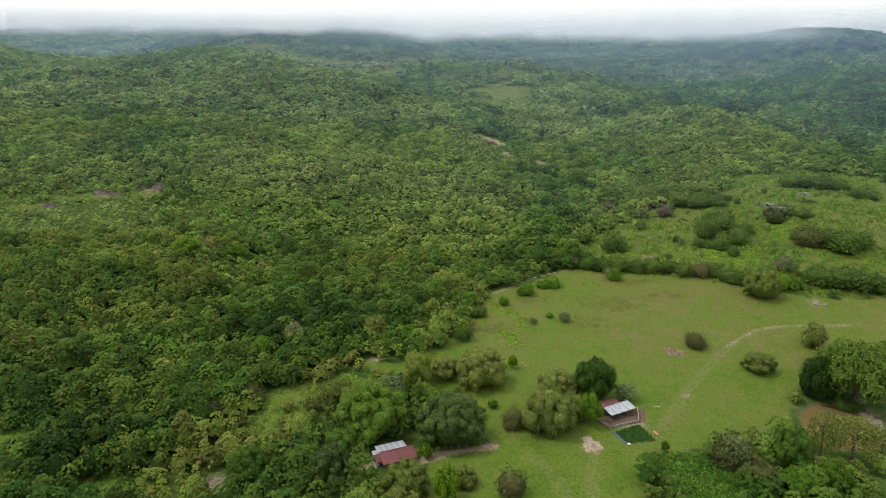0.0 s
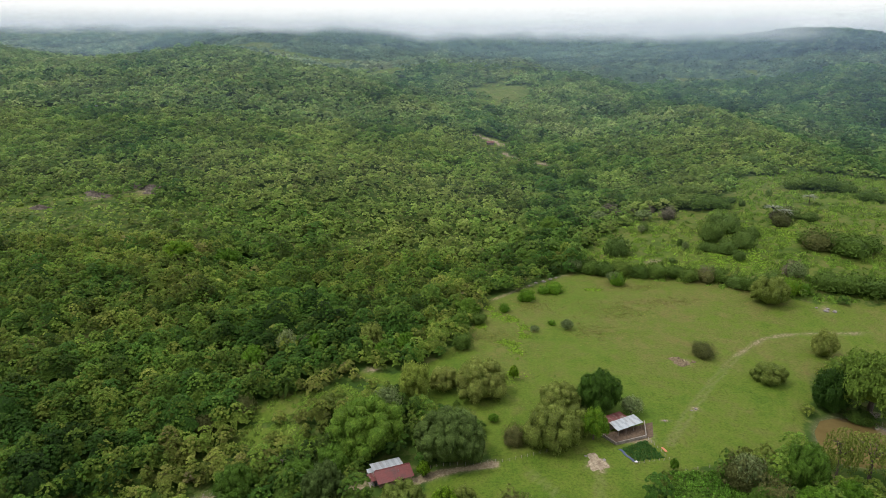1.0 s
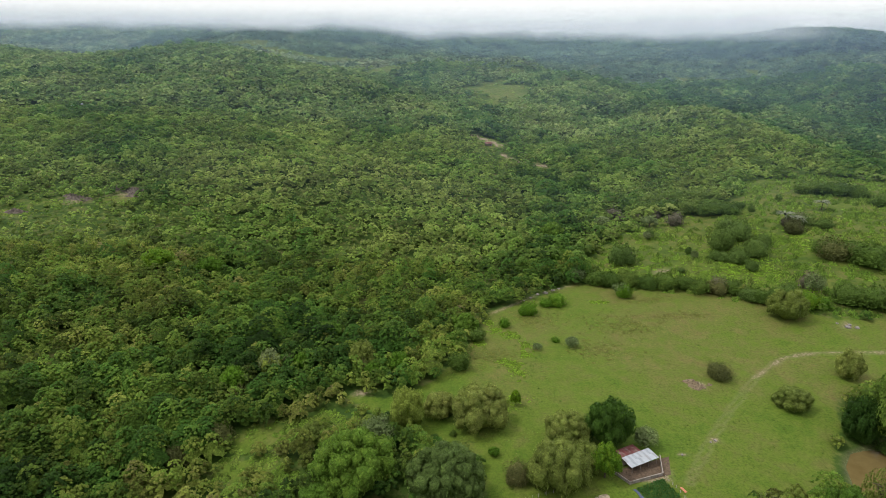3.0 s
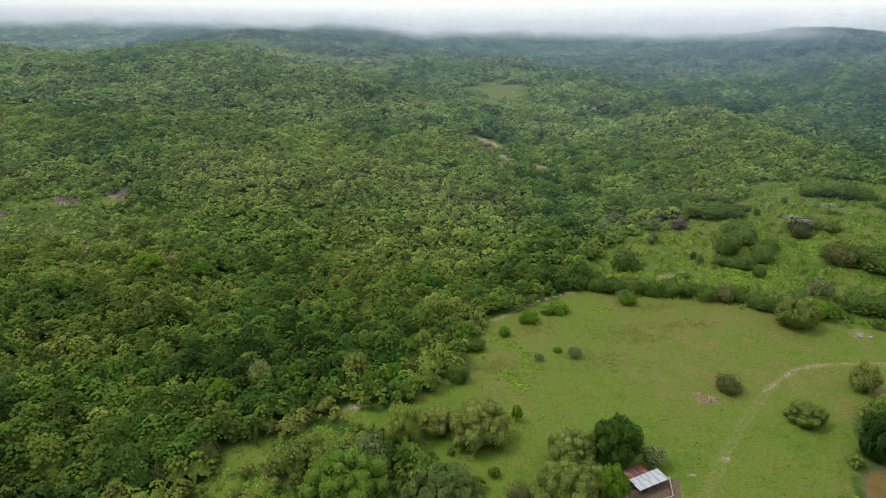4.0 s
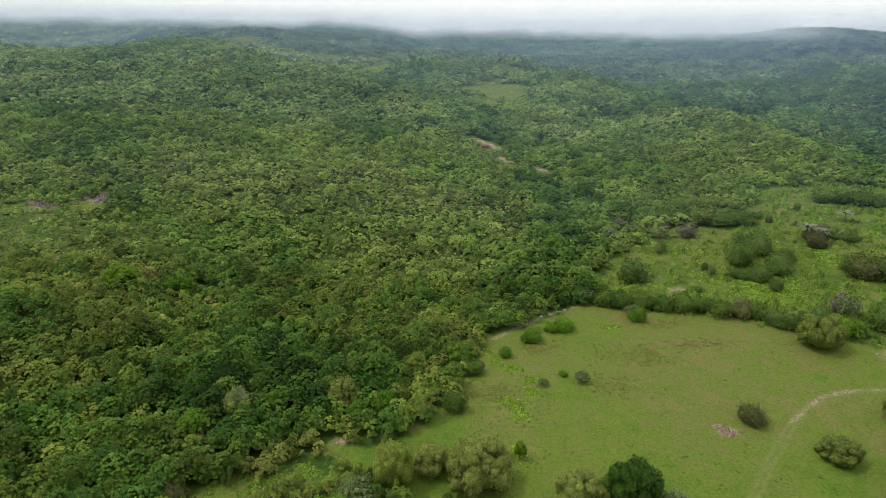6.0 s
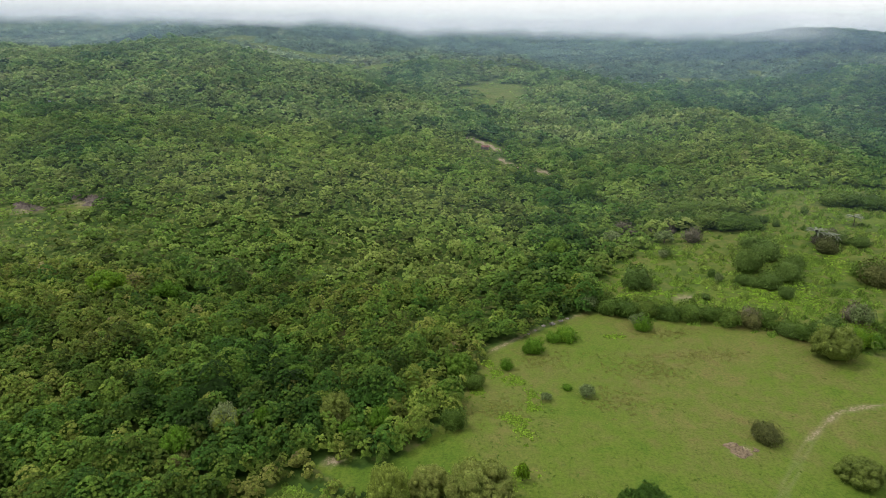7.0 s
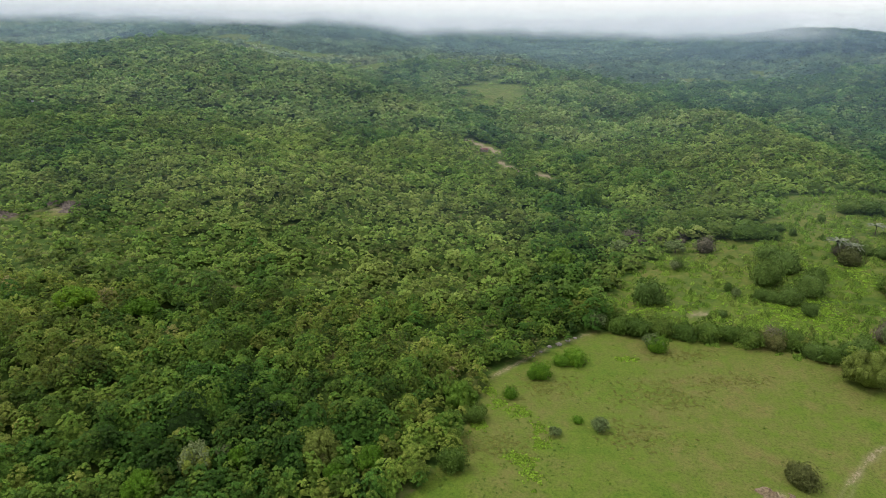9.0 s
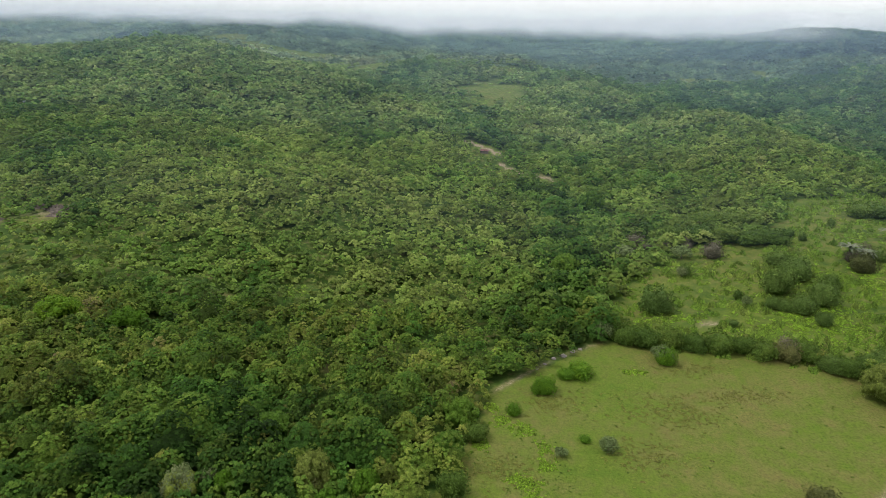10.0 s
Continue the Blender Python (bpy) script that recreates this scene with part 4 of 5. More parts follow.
for _ in range(420):
    x, y = r_pen.uniform(59, 77), r_pen.uniform(202, 214)
    if float(from_edge(x, y, CORNERS)) < 0.5:
        continue
    s, z = r_pen.uniform(0.15, 0.5), level(x, y)
    a = r_pen.uniform(0, 6.3)
    c, n = math.cos(a) * s, math.sin(a) * s
    o = len(V)
    V += [(x + c, y + n, z), (x - n, y + c, z), (x - c, y - n, z), (x + n, y - c, z), (x + 0.1 * s, y, z + s * 0.45), (x - 0.1 * s, y, z + s * 0.4)]
    F += [(o, o + 1, o + 5, o + 4), (o + 1, o + 2, o + 5, o + 5), (o + 2, o + 3, o + 4, o + 5), (o + 3, o, o + 4, o + 4)]
me = bpy.data.meshes.new("trampled_straw")
me.from_pydata(V, [], [tuple(dict.fromkeys(f)) for f in F])
me.materials.append(m_straw)
tagged(new("trampled_straw", me), "brown trampled straw and dung on the pen floor", "straw", kind="stuff")


def fence(name, line, gap, label, post_h=1.25, wires=3):
    """Posts along a line with strands of wire."""
    root = thing(name, Matrix(), label, "fence")
    pts = []
    for (ax, ay), (bx, by) in zip(line, line[1:]):
        n = max(1, round(math.hypot(bx - ax, by - ay) / gap))
        pts += [(ax + (bx - ax) * k / n, ay + (by - ay) * k / n) for k in range(n)]
    pts.append(line[-1])
    rr = random.Random(len(pts))
    tops = []
    for x, y in pts:
        z = level(x, y)
        bm = bmesh.new()
        lean = (rr.uniform(-0.08, 0.08), rr.uniform(-0.08, 0.08))
        tube(bm, (x, y, z - 0.3), (x + lean[0], y + lean[1], z + post_h * rr.uniform(0.9, 1.1)), 0.085, 0.07, 6)
        part("post", bm, m_post, root)
        tops.append(Vector((x, y, z)))
    for j in range(wires):
        bm = bmesh.new()
        for a, b in zip(tops, tops[1:]):
            up = Vector((0, 0, post_h * (0.3 + 0.3 * j)))
            tube(bm, a + up, b + up, 0.012, 0.012, 3)
        part("wire", bm, m_wire, root)
    return root


fence("field_fence", ((-6, 194), (3, 193.2), (11, 192.8), (23.5, 193.2), (32, 196), (42, 199.5), (48, 202.5)), 2.4, "pale wooden posts with wire strands along the grass track")
fence("plot_fence", ((65.5, 190.8), (71, 192), (78.4, 193.6), (76.6, 200), (75, 205)), 1.9, "short pale posts round the vegetable plot", 1.0, 2)
fence("orchard_fence", ((82, 188), (96, 192), (112, 196), (128, 199)), 4.5, "thin leaning posts along the lower pasture edge", 1.1, 2)

# vegetable plot below the pen
PLOT = ((63.2, 199.6), (74.0, 204.9), (77.6, 194.4), (66.2, 191.8))
r_veg = np.random.default_rng(12)
leafset = [dome(r_veg, 1, 14, 0.34, 4) for _ in range(5)]
gx, gy = np.meshgrid(np.arange(62, 79, 0.75), np.arange(191, 206, 0.62))
gx, gy = gx.ravel() + r_veg.uniform(-0.12, 0.12, gx.size), gy.ravel() + r_veg.uniform(-0.1, 0.1, gx.size)
ok = from_edge(gx, gy, PLOT) > 0.2
gx, gy = gx[ok], gy[ok]
tagged(wood("vegetable_plants", leafset, gx, gy, r_veg.uniform(0.42, 0.62, len(gx)), r_veg.uniform(0.4, 0.7, len(gx)), r_veg.uniform(0.3, 0.7, len(gx)), m_crop, r_veg, 0.03),
       "rows of dark green vegetable plants in a small plot", "crop", kind="stuff")
bm = bmesh.new()
for k in range(14):
    t = k / 13
    x, y = 62.9 + 2.9 * t + 0.25 * math.sin(9 * t), 199.2 - 7.0 * t
    z = level(x, y) + 0.06 + 0.05 * (k % 2)
    a, b = bm.verts.new((x - 0.45, y - 0.15, z)), bm.verts.new((x + 0.35, y + 0.15, z + 0.05))
    if k:
        bm.faces.new((last[0], last[1], b, a))
    last = (a, b)
r = bmesh.ops.extrude_face_region(bm, geom=bm.faces[:])
for v in [g for g in r["geom"] if isinstance(g, bmesh.types.BMVert)]:
    v.co.z -= 0.1
ob = tagged(part("tarpaulin", bm, m_tarp, None), "crumpled blue tarpaulin strip lying beside the vegetable plot", "tarpaulin")
bm = bmesh.new()
bmesh.ops.create_icosphere(bm, subdivisions=2, radius=0.55)
for v in bm.verts:
    v.co = Vector((v.co.x * 1.2, v.co.y * 0.8, v.co.z * 0.6 + 0.25)) * (1 + 0.12 * math.sin(7 * v.co.x + 3 * v.co.y))
ob = tagged(part("feed_sack", bm, m_white, None), "full white feed sack lying on the grass", "sack")
ob.location = (66.6, 191.9, level(66.6, 191.9))
bm = bmesh.new()
box(bm, (0, 0, 0.25), (0.9, 2.4, 0.06), 0.4, 0.12)
box(bm, (0.1, 0.5, 0.12), (0.7, 0.1, 0.24), 0.4)
ob = tagged(part("painted_board", bm, m_orange, None), "faded orange board lying beside the vegetable plot", "board")
ob.location = (78.6, 199.0, level(78.6, 199.0))


def mound(name, x, y, rx, ry, h, material, label, category, seed, dip=0.0):
    """A heap of dug earth with an uneven crest."""
    n, m = 14, 26
    V, F = [], []
    for i in range(n + 1):
        for j in range(m):
            a, t = 2 * math.pi * j / m, i / n
            edge = 1 + 0.22 * math.sin(3 * a + seed) + 0.12 * math.sin(7 * a + 2 * seed)
            px, py = x + rx * edge * t * math.cos(a), y + ry * edge * t * math.sin(a)
            up = h * (1 - t) ** 0.8 * (0.7 + 0.5 * math.sin(2.3 * px + seed) * math.sin(1.9 * py)) - dip * math.exp(-((px - x - 0.4 * rx) / (0.35 * rx)) ** 2 - ((py - y - 0.2 * ry) / (0.4 * ry)) ** 2)
            V.append((px, py, level(px, py) + (up if t < 1 else -0.15)))
    for i in range(n):
        for j in range(m):
            F.append((i * m + j, i * m + (j + 1) % m, (i + 1) * m + (j + 1) % m, (i + 1) * m + j))
    me = bpy.data.meshes.new(name)
    me.from_pydata(V, [], F)
    me.materials.append(material)
    return tagged(new(name, me), label, category)


mound("earth_mound", 110.4, 266.5, 5.4, 4.0, 2.2, m_mud, "freshly dug brown earth mound in the pasture", "earth mound", 1.0, 2.6)
mound("sand_heap", 53.0, 191.5, 3.4, 5.0, 0.6, m_sand, "spread heap of pale sandy soil near the shed", "sand heap", 2.4)

m_stones = [(206, 316, 1.4), (208, 318, 1.0), (210, 315, 1.2), (203, 320, 0.8), (63, 369, 1.6), (58, 366, 1.1), (68, 373, 1.3), (72, 375, 0.9), (53, 361, 0.8), (49, 357, 0.7), (85.5, 218, 0.5), (101, 227, 0.6), (99, 226, 0.4), (56, 193, 0.6), (50, 195, 0.5)]
for k, (x, y, s) in enumerate(m_stones):
    bm = bmesh.new()
    bmesh.ops.create_icosphere(bm, subdivisions=2, radius=s)
    for v in bm.verts:
        q = noise.noise(v.co * (1.6 / s) + Vector((k * 3.1, 0, 0)))
        v.co *= 1 + 0.45 * q
        v.co.z *= 0.55
    ob = tagged(part("boulder", bm, m_rock, None), "weathered grey boulder half sunk in the grass", "rock", "boulders on the pasture")
    ob.location = (x, y, level(x, y) + 0.1 * s)


def rosette(name, x, y, stem, count, length, width, material, label, category, arch, group=""):
    """A tuft of long arching leaves on a stem."""
    root = thing(name, pose(x, y, level(x, y)), label, category, group)
    bm = bmesh.new()
    tube(bm, (0, 0, -0.3), (0.1, 0, stem), 0.28, 0.2, 8)
    part("stem", bm, m_bark, root)
    rr = random.Random(int(x * 7 + y))
    for k in range(count):
        a = 2.4 * k + rr.uniform(-0.3, 0.3)
        rise = rr.uniform(0.5, 1.45)
        bm = bmesh.new()
        prev = None
        for j in range(6):
            t = j / 5
            d, z = length * t * math.cos(rise * (1 - arch * t)), stem + length * (t * math.sin(rise) - arch * 0.55 * t * t)
            w = width * math.sin(math.pi * min(0.97, 0.12 + 0.85 * t))
            c, n = math.cos(a), math.sin(a)
            pair = [bm.verts.new((d * c - w * n, d * n + w * c, z + 0.25 * w)), bm.verts.new((d * c, d * n, z)), bm.verts.new((d * c + w * n, d * n - w * c, z + 0.25 * w))]
            if prev:
                bm.faces.new((prev[0], prev[1], pair[1], pair[0]))
                bm.faces.new((prev[1], prev[2], pair[2], pair[1]))
            prev = pair
        part("leaf", bm, material, root)
    return root


rosette("palm", 246, 454, 7.0, 28, 7.6, 0.8, m_agave, "ragged pale palm with drooping blue-grey fronds on the slope", "palm", 1.3, "pale palms on the slope")
rosette("palm", 254, 451, 5.2, 24, 6.4, 0.75, m_agave, "ragged pale palm with drooping blue-grey fronds on the slope", "palm", 1.3, "pale palms on the slope")
rosette("palm", 289, 482, 5.2, 24, 6.4, 0.75, m_agave, "ragged pale palm with drooping blue-grey fronds on the slope", "palm", 1.3, "pale palms on the slope")
for x, y, s in ((-73, 188, 1.0), (-70, 185, 0.8), (-62, 182, 0.9), (-66, 179, 1.1), (-58, 178, 0.9), (-52, 181, 0.8), (-28, 203, 0.9), (-31, 205, 0.8), (92, 398, 1.2)):
    rosette("banana_plant", x, y, 2.4 * s, 11, 3.2 * s, 0.42 * s, m_banana, "banana plant with broad arching green leaves", "banana plant", 0.7, "banana plants by the farm")


def brushwood(x, y, spread, count, label, seed):
    """A heap of cut or fallen branches."""
    root = thing("brushwood", pose(x, y, level(x, y)), label, "branches")
    rr = random.Random(seed)
    for _ in range(count):
        a, b = rr.uniform(0, 6.28), rr.uniform(0, 6.28)
        p = Vector((spread * rr.uniform(-0.6, 0.6), spread * rr.uniform(-0.4, 0.4), 0.05))
        q = p + Vector((spread * rr.uniform(0.4, 0.9) * math.cos(a), spread * 0.6 * math.sin(a), rr.uniform(0.2, 1.8)))
        bm = bmesh.new()
        tube(bm, p, q, 0.11, 0.04, 5)
        for _ in range(3):
            m = p.lerp(q, rr.uniform(0.3, 0.9))
            tube(bm, m, m + Vector((rr.uniform(-1, 1), rr.uniform(-1, 1), rr.uniform(0, 0.8))) * 0.28 * spread, 0.045, 0.015, 4)
        part("branch", bm, m_dry, root)


brushwood(166, 226, 4.5, 14, "fallen pale branches on the pond bank", 3)
brushwood(173, 219, 4.0, 12, "fallen pale branches on the pond bank", 4)
brushwood(-82, 188, 5.5, 20, "heap of dry cut branches on bare soil", 5)
brushwood(-64, 186, 2.5, 8, "few dry cut branches beside banana plants", 6)

# far cottages, white specks on the hills
for x, y, w in ((64, 1440, 9), (-455, 815, 2.6), (-447, 822, 2.6)):
    root = thing("hill_cottage", pose(x, y, level(x, y), 0, 0, 20), "tiny white cottage with a pale roof on a far hillside", "house", "cottages on the far hills")
    bm = bmesh.new()
    box(bm, (0, 0, 0.22 * w - 0.5), (w, w * 0.6, 0.44 * w + 1.0))
    part("wall", bm, m_white, root)
    bm = bmesh.new()
    vs = [bm.verts.new(v) for v in ((-w * 0.55, -w * 0.4, 0.44 * w), (w * 0.55, -w * 0.4, 0.44 * w), (w * 0.55, w * 0.4, 0.44 * w), (-w * 0.55, w * 0.4, 0.44 * w), (-w * 0.55, 0, 0.66 * w), (w * 0.55, 0, 0.66 * w))]
    for f in ((0, 1, 5, 4), (3, 4, 5, 2), (0, 4, 3), (1, 2, 5), (0, 3, 2, 1)):
        bm.faces.new([vs[k] for k in f])
    part("roof", bm, m_zinc, root)
    bm = bmesh.new()
    box(bm, (0, -w * 0.3 - 0.02, 0.17 * w), (w * 0.12, 0.06, 0.34 * w))
    part("door", bm, m_opening, root)

root = thing("hill_hut", pose(59, 757, level(59, 757), 0, 0, -15), "small brown-roofed hut beside a bare bank on the hillside", "hut")
bm = bmesh.new()
box(bm, (0, 0, 1.2), (8.0, 4.6, 2.9))
part("wall", bm, m_timber, root)
bm = bmesh.new()
vs = [bm.verts.new(v) for v in ((-4.8, -3.2, 2.4), (4.8, -3.2, 2.4), (4.8, 3.2, 2.4), (-4.8, 3.2, 2.4), (-4.8, 0, 4.0), (4.8, 0, 4.0))]
for f in ((0, 1, 5, 4), (3, 4, 5, 2), (0, 4, 3), (1, 2, 5), (0, 3, 2, 1)):
    bm.faces.new([vs[k] for k in f])
part("roof", bm, m_rust, root)
STANDING.append((59, 754, 9))

m_ledge = surface("dark_weathered_ledge", (0.055, 0.046, 0.036), (0.20, 0.165, 0.125), 0.35, 0.9, 0.6)
for k, (x, y, rx, ry) in enumerate(((-248, 528, 11, 6), (-262, 532, 8, 4), (-243, 518, 7, 4), (-281, 508, 10, 4), (-292, 514, 7, 3), (-314, 480, 9, 4))):
    mound("rock_ledge", x, y, rx, ry, 3.2, m_ledge, "dark weathered rock ledge breaking through hillside scrub", "rock", 1.7 * k)
    STANDING.append((x, y - 3, 0.8 * rx))
STANDING += [(246, 454, 4), (253, 452, 4), (289, 482, 4), (110, 266, 6), (53, 191, 5), (-80, 187, 8)]

# ---- low growth ----
r_low = np.random.default_rng(31)
FIELD = ((66, 177), (75, 186), (92, 188), (99, 183), (104, 174), (104, 160), (64, 160))
px, py = np.meshgrid(np.arange(62, 106, 1.15), np.arange(158, 190, 1.15))
px, py = px.ravel() + r_low.uniform(-0.4, 0.4, px.size), py.ravel() + r_low.uniform(-0.4, 0.4, px.size)
ok = from_edge(px, py, FIELD) + 1.2 * wavy(px, py, 6, 1.0) > 0
px, py = px[ok], py[ok]
tagged(wood("cassava_plants", [dome(r_low, 1, 24, 0.3, 5) for _ in range(6)], px, py, r_low.uniform(0.7, 1.25, len(px)), r_low.uniform(0.8, 1.7, len(px)), np.clip(0.45 + 0.3 * wavy(px, py, 7, 2.0), 0, 1), m_cassava, r_low, 0.05),
       "bright green leafy cassava plants in a field", "crop", kind="stuff")


def scatter(name, label, category, x, y, keep, r0, r1, up, tint, material, forms):
    ok = keep(x, y)
    for cx, cy, cr in STANDING:
        ok &= np.hypot(x - cx, y - cy) > 0.5 * cr
    ok &= (from_edge(x, y, POND) < -0.5) & (bare_ground(x, y) < 0.5)
    x, y = x[ok], y[ok]
    r = r0 + (r1 - r0) * r_low.uniform(0, 1, len(x)) ** 1.6
    return tagged(wood(name, forms, x, y, r, r * r_low.uniform(0.7, 1.3, len(x)) * up, np.clip(tint + r_low.normal(0, 0.14, len(x)), 0, 1), material, r_low, 0.03), label, category, kind="stuff")


small = [tussock(r_low, 4, 0.7) for _ in range(8)]
tiny = [tussock(r_low, 2, 0.6) for _ in range(8)]
lump = [tussock(r_low, 5, 0.75) for _ in range(10)]
n = 12000
x, y = r_low.uniform(88, 430, n), r_low.uniform(325, 592, n)
scatter("slope_scrub", "low green scrub and bracken scattered over the grassy slope", "scrub", x, y,
        lambda a, b: (from_edge(a, b, SLOPE) > -4) & (wavy(a, b, 17, 6.0) + 0.7 * wavy(a, b, 6, 2.0) + r_low.uniform(-0.6, 0.6, len(a)) > -0.1), 0.6, 3.6, 1.1, 0.45, m_scrub, lump)


def drifts(places, per):
    """Scattered spots in loose drifts."""
    q = [(cx + rx * r_low.normal(0, 0.6, per), cy + ry * r_low.normal(0, 0.6, per)) for cx, cy, rx, ry in places]
    return np.concatenate([u for u, _ in q]), np.concatenate([v for _, v in q])


m_tuft = leafy("pasture_tuft_leaves", [(0.0, (0.055, 0.108, 0.010)), (0.5, (0.085, 0.140, 0.014)), (1.0, (0.122, 0.150, 0.024))], spread=0.3, mottle=0.35)
m_weed = leafy("bright_weed_leaves", [(0.0, (0.105, 0.200, 0.016)), (0.5, (0.165, 0.285, 0.022)), (1.0, (0.235, 0.330, 0.040))])
m_rough = leafy("brownish_rough_grass", [(0.0, (0.112, 0.150, 0.022)), (0.5, (0.150, 0.172, 0.032)), (1.0, (0.185, 0.185, 0.046))], spread=0.3, mottle=0.35)
x, y = drifts(((30, 318, 4.3, 4.7), (37, 313, 3.7, 4.6), (42, 301, 2.7, 4.2), (41, 292, 2.6, 2.7), (20, 304, 3.1, 2.9), (34, 283, 2.9, 1.8), (90, 353, 4.2, 2.3), (27, 327, 2.0, 3.0), (32, 285, 4.2, 2.2), (36, 276, 3.4, 5.0), (30, 252, 5.0, 2.5), (24, 246, 6.0, 2.0), (14, 252, 6.0, 2.0)), 70)
scatter("field_weeds", "leafy bright green weeds in the rough corner of the pasture", "weeds", x, y, lambda a, b: open_ground(a, b) > 0.4, 0.4, 1.2, 0.8, 0.5, m_weed, small)
x, y = drifts(((88, 324, 14.6, 12.9), (76, 297, 11.1, 8.1), (100, 322, 9.6, 9.5), (51, 330, 9.9, 7.3), (127, 333, 14.8, 4.9), (115, 355, 13.1, 5.7), (27, 291, 10.6, 7.7)), 300)
scatter("rough_grass", "brownish rough grass in drifts over the grazed pasture", "grass", x, y, lambda a, b: open_ground(a, b) > 0.6, 0.3, 1.1, 0.1, 0.6, m_rough, tiny)
x, y = drifts(((205, 381, 8.2, 17.7), (242, 423, 8.9, 13.7), (194, 381, 9.5, 12.9), (182, 392, 6.5, 8.6), (125, 403, 20.3, 5.9), (165, 386, 19.2, 8.5), (204, 400, 16, 20), (216, 440, 14, 16), (170, 372, 22, 5)), 150)
scatter("bracken", "bright green bracken covering hollows of the slope", "bracken", x, y, lambda a, b: open_ground(a, b) > 0.2, 0.6, 1.8, 0.55, 0.4, m_weed, small)
n = 700
x, y = r_low.uniform(4, 50, n), r_low.uniform(225, 312, n)
scatter("dark_tussocks", "small dark tussocks dotted over the rough pasture", "tussock", x, y, lambda a, b: (open_ground(a, b) > 0.8) & (wavy(a, b, 9, 2.0) > -0.2), 0.3, 0.7, 1.0, 0.04, m_shrub, tiny)
n = 6000
x, y = r_low.uniform(-40, 300, n), r_low.uniform(140, 385, n)
scatter("grass_tufts", "short uneven tufts of pasture grass", "grass", x, y,
        lambda a, b: (open_ground(a, b) > 0.6) & (wavy(a, b, 15, 3.0) + 0.7 * wavy(a, b, 5, 1.0) + r_low.uniform(-0.7, 0.7, len(a)) > 0.1), 0.25, 0.8, 0.18, 0.5, m_tuft, tiny)
x, y = np.concatenate([cx + rx * 1.2 * r_low.uniform(-1, 1, 130) for cx, cy, rx, ry in CLEARINGS]), np.concatenate([cy + ry * 1.2 * r_low.uniform(-1, 1, 130) for cx, cy, rx, ry in CLEARINGS])
scatter("clearing_scrub", "low bushes in hillside clearings", "scrub", x, y, lambda a, b: open_ground(a, b) > 0.2, 0.8, 3.0, 0.7, 0.5, m_scrub, small)


# ---- the woods on the slopes ----
rng = np.random.default_rng(5)


def free(x, y, least, clear=1.0):
    ok = open_ground(x, y) < least
    for cx, cy, cr in STANDING:
        ok &= np.hypot(x - cx, y - cy) > cr * (clear if cy < 400 else 0.5 * clear)
    ok &= from_edge(x, y, POND) < -3
    ok &= bare_ground(x, y) < 0.45
    return ok


SCRUB_STRIP = ((-100, 186), (-88, 200), (-72, 216), (-52, 234), (-36, 250))
VALLEY = ((92, 386), (76, 412), (84, 458), (112, 560), (100, 640), (78, 740), (72, 800), (50, 900), (36, 950))
DAMP = ((150, 690, 46, 60), (-232, 512, 30, 18), (-394, 732, 62, 62), (-610, 954, 30, 47), (-491, 1045, 44, 66), (-746, 1085, 20, 71), (-37, 1293, 44, 230), (46, 978, 44, 120), (239, 1873, 60, 200),
        (-48, 983, 30, 25), (131, 760, 18, 95), (-300, 620, 30, 30), (-180, 700, 34, 22), (-60, 760, 26, 26), (-330, 900, 40, 40), (200, 640, 30, 26))


def beyond(x, y):
    """1 past the long spur that closes the valley, 0 before it."""
    return smooth(x - np.interp(y, (583, 641, 701, 739, 798, 849, 912, 975, 1144, 1287, 1431, 1471, 1500, 1560), (391, 398, 399, 396, 393, 383, 365, 341, 310, 274, 206, 124, 0, -900)) + 12 * wavy(x, y, 50, 1.0), -12, 26)


def lush_and_shaded(x, y):
    """1 along the damp valley and the lower wood, whose dense shade is put into the tint; below 0 on the dry upper
    slopes.
    """
    a = 1 - smooth(from_line(x, y, VALLEY) + 12 * wavy(x, y, 40, 2.0), 6, 30 + 0.02 * y)
    for cx, cy, rx, ry in DAMP:
        a = np.maximum(a, np.exp(-((x - cx) / rx) ** 2 - ((y - cy) / ry) ** 2 + 0.5 * wavy(x, y, 0.5 * rx, cx)).clip(0, 1))
    a = np.maximum(a, 0.6 * beyond(x, y))
    # Lower wood: deep green, tinted darker still for the shadows among its trees.
    b = np.maximum(1.0 * np.exp(-((x + 66) / 84) ** 2 - ((y - 288) / 66) ** 2), 1.35 * np.exp(-((x + 120) / 85) ** 2 - ((y - 205) / 60) ** 2))
    b = np.maximum(b, 0.6 * np.exp(-((x + 130) / 90) ** 2 - ((y - 335) / 70) ** 2))
    dry = 0.8 * np.exp(-((x + 90) / 220) ** 2 - ((y - 560) / 190) ** 2) + 0.7 * np.exp(-((x - 260) / 120) ** 2 - ((y - 720) / 130) ** 2)
    return np.maximum(a, b) - dry * (1 - a)


def strip(x, y):
    """1 in the strip of low scrub and grass above the farmhouse."""
    return 1 - smooth(from_line(x, y, SCRUB_STRIP) + 5 * wavy(x, y, 11, 3.0), 10, 24)


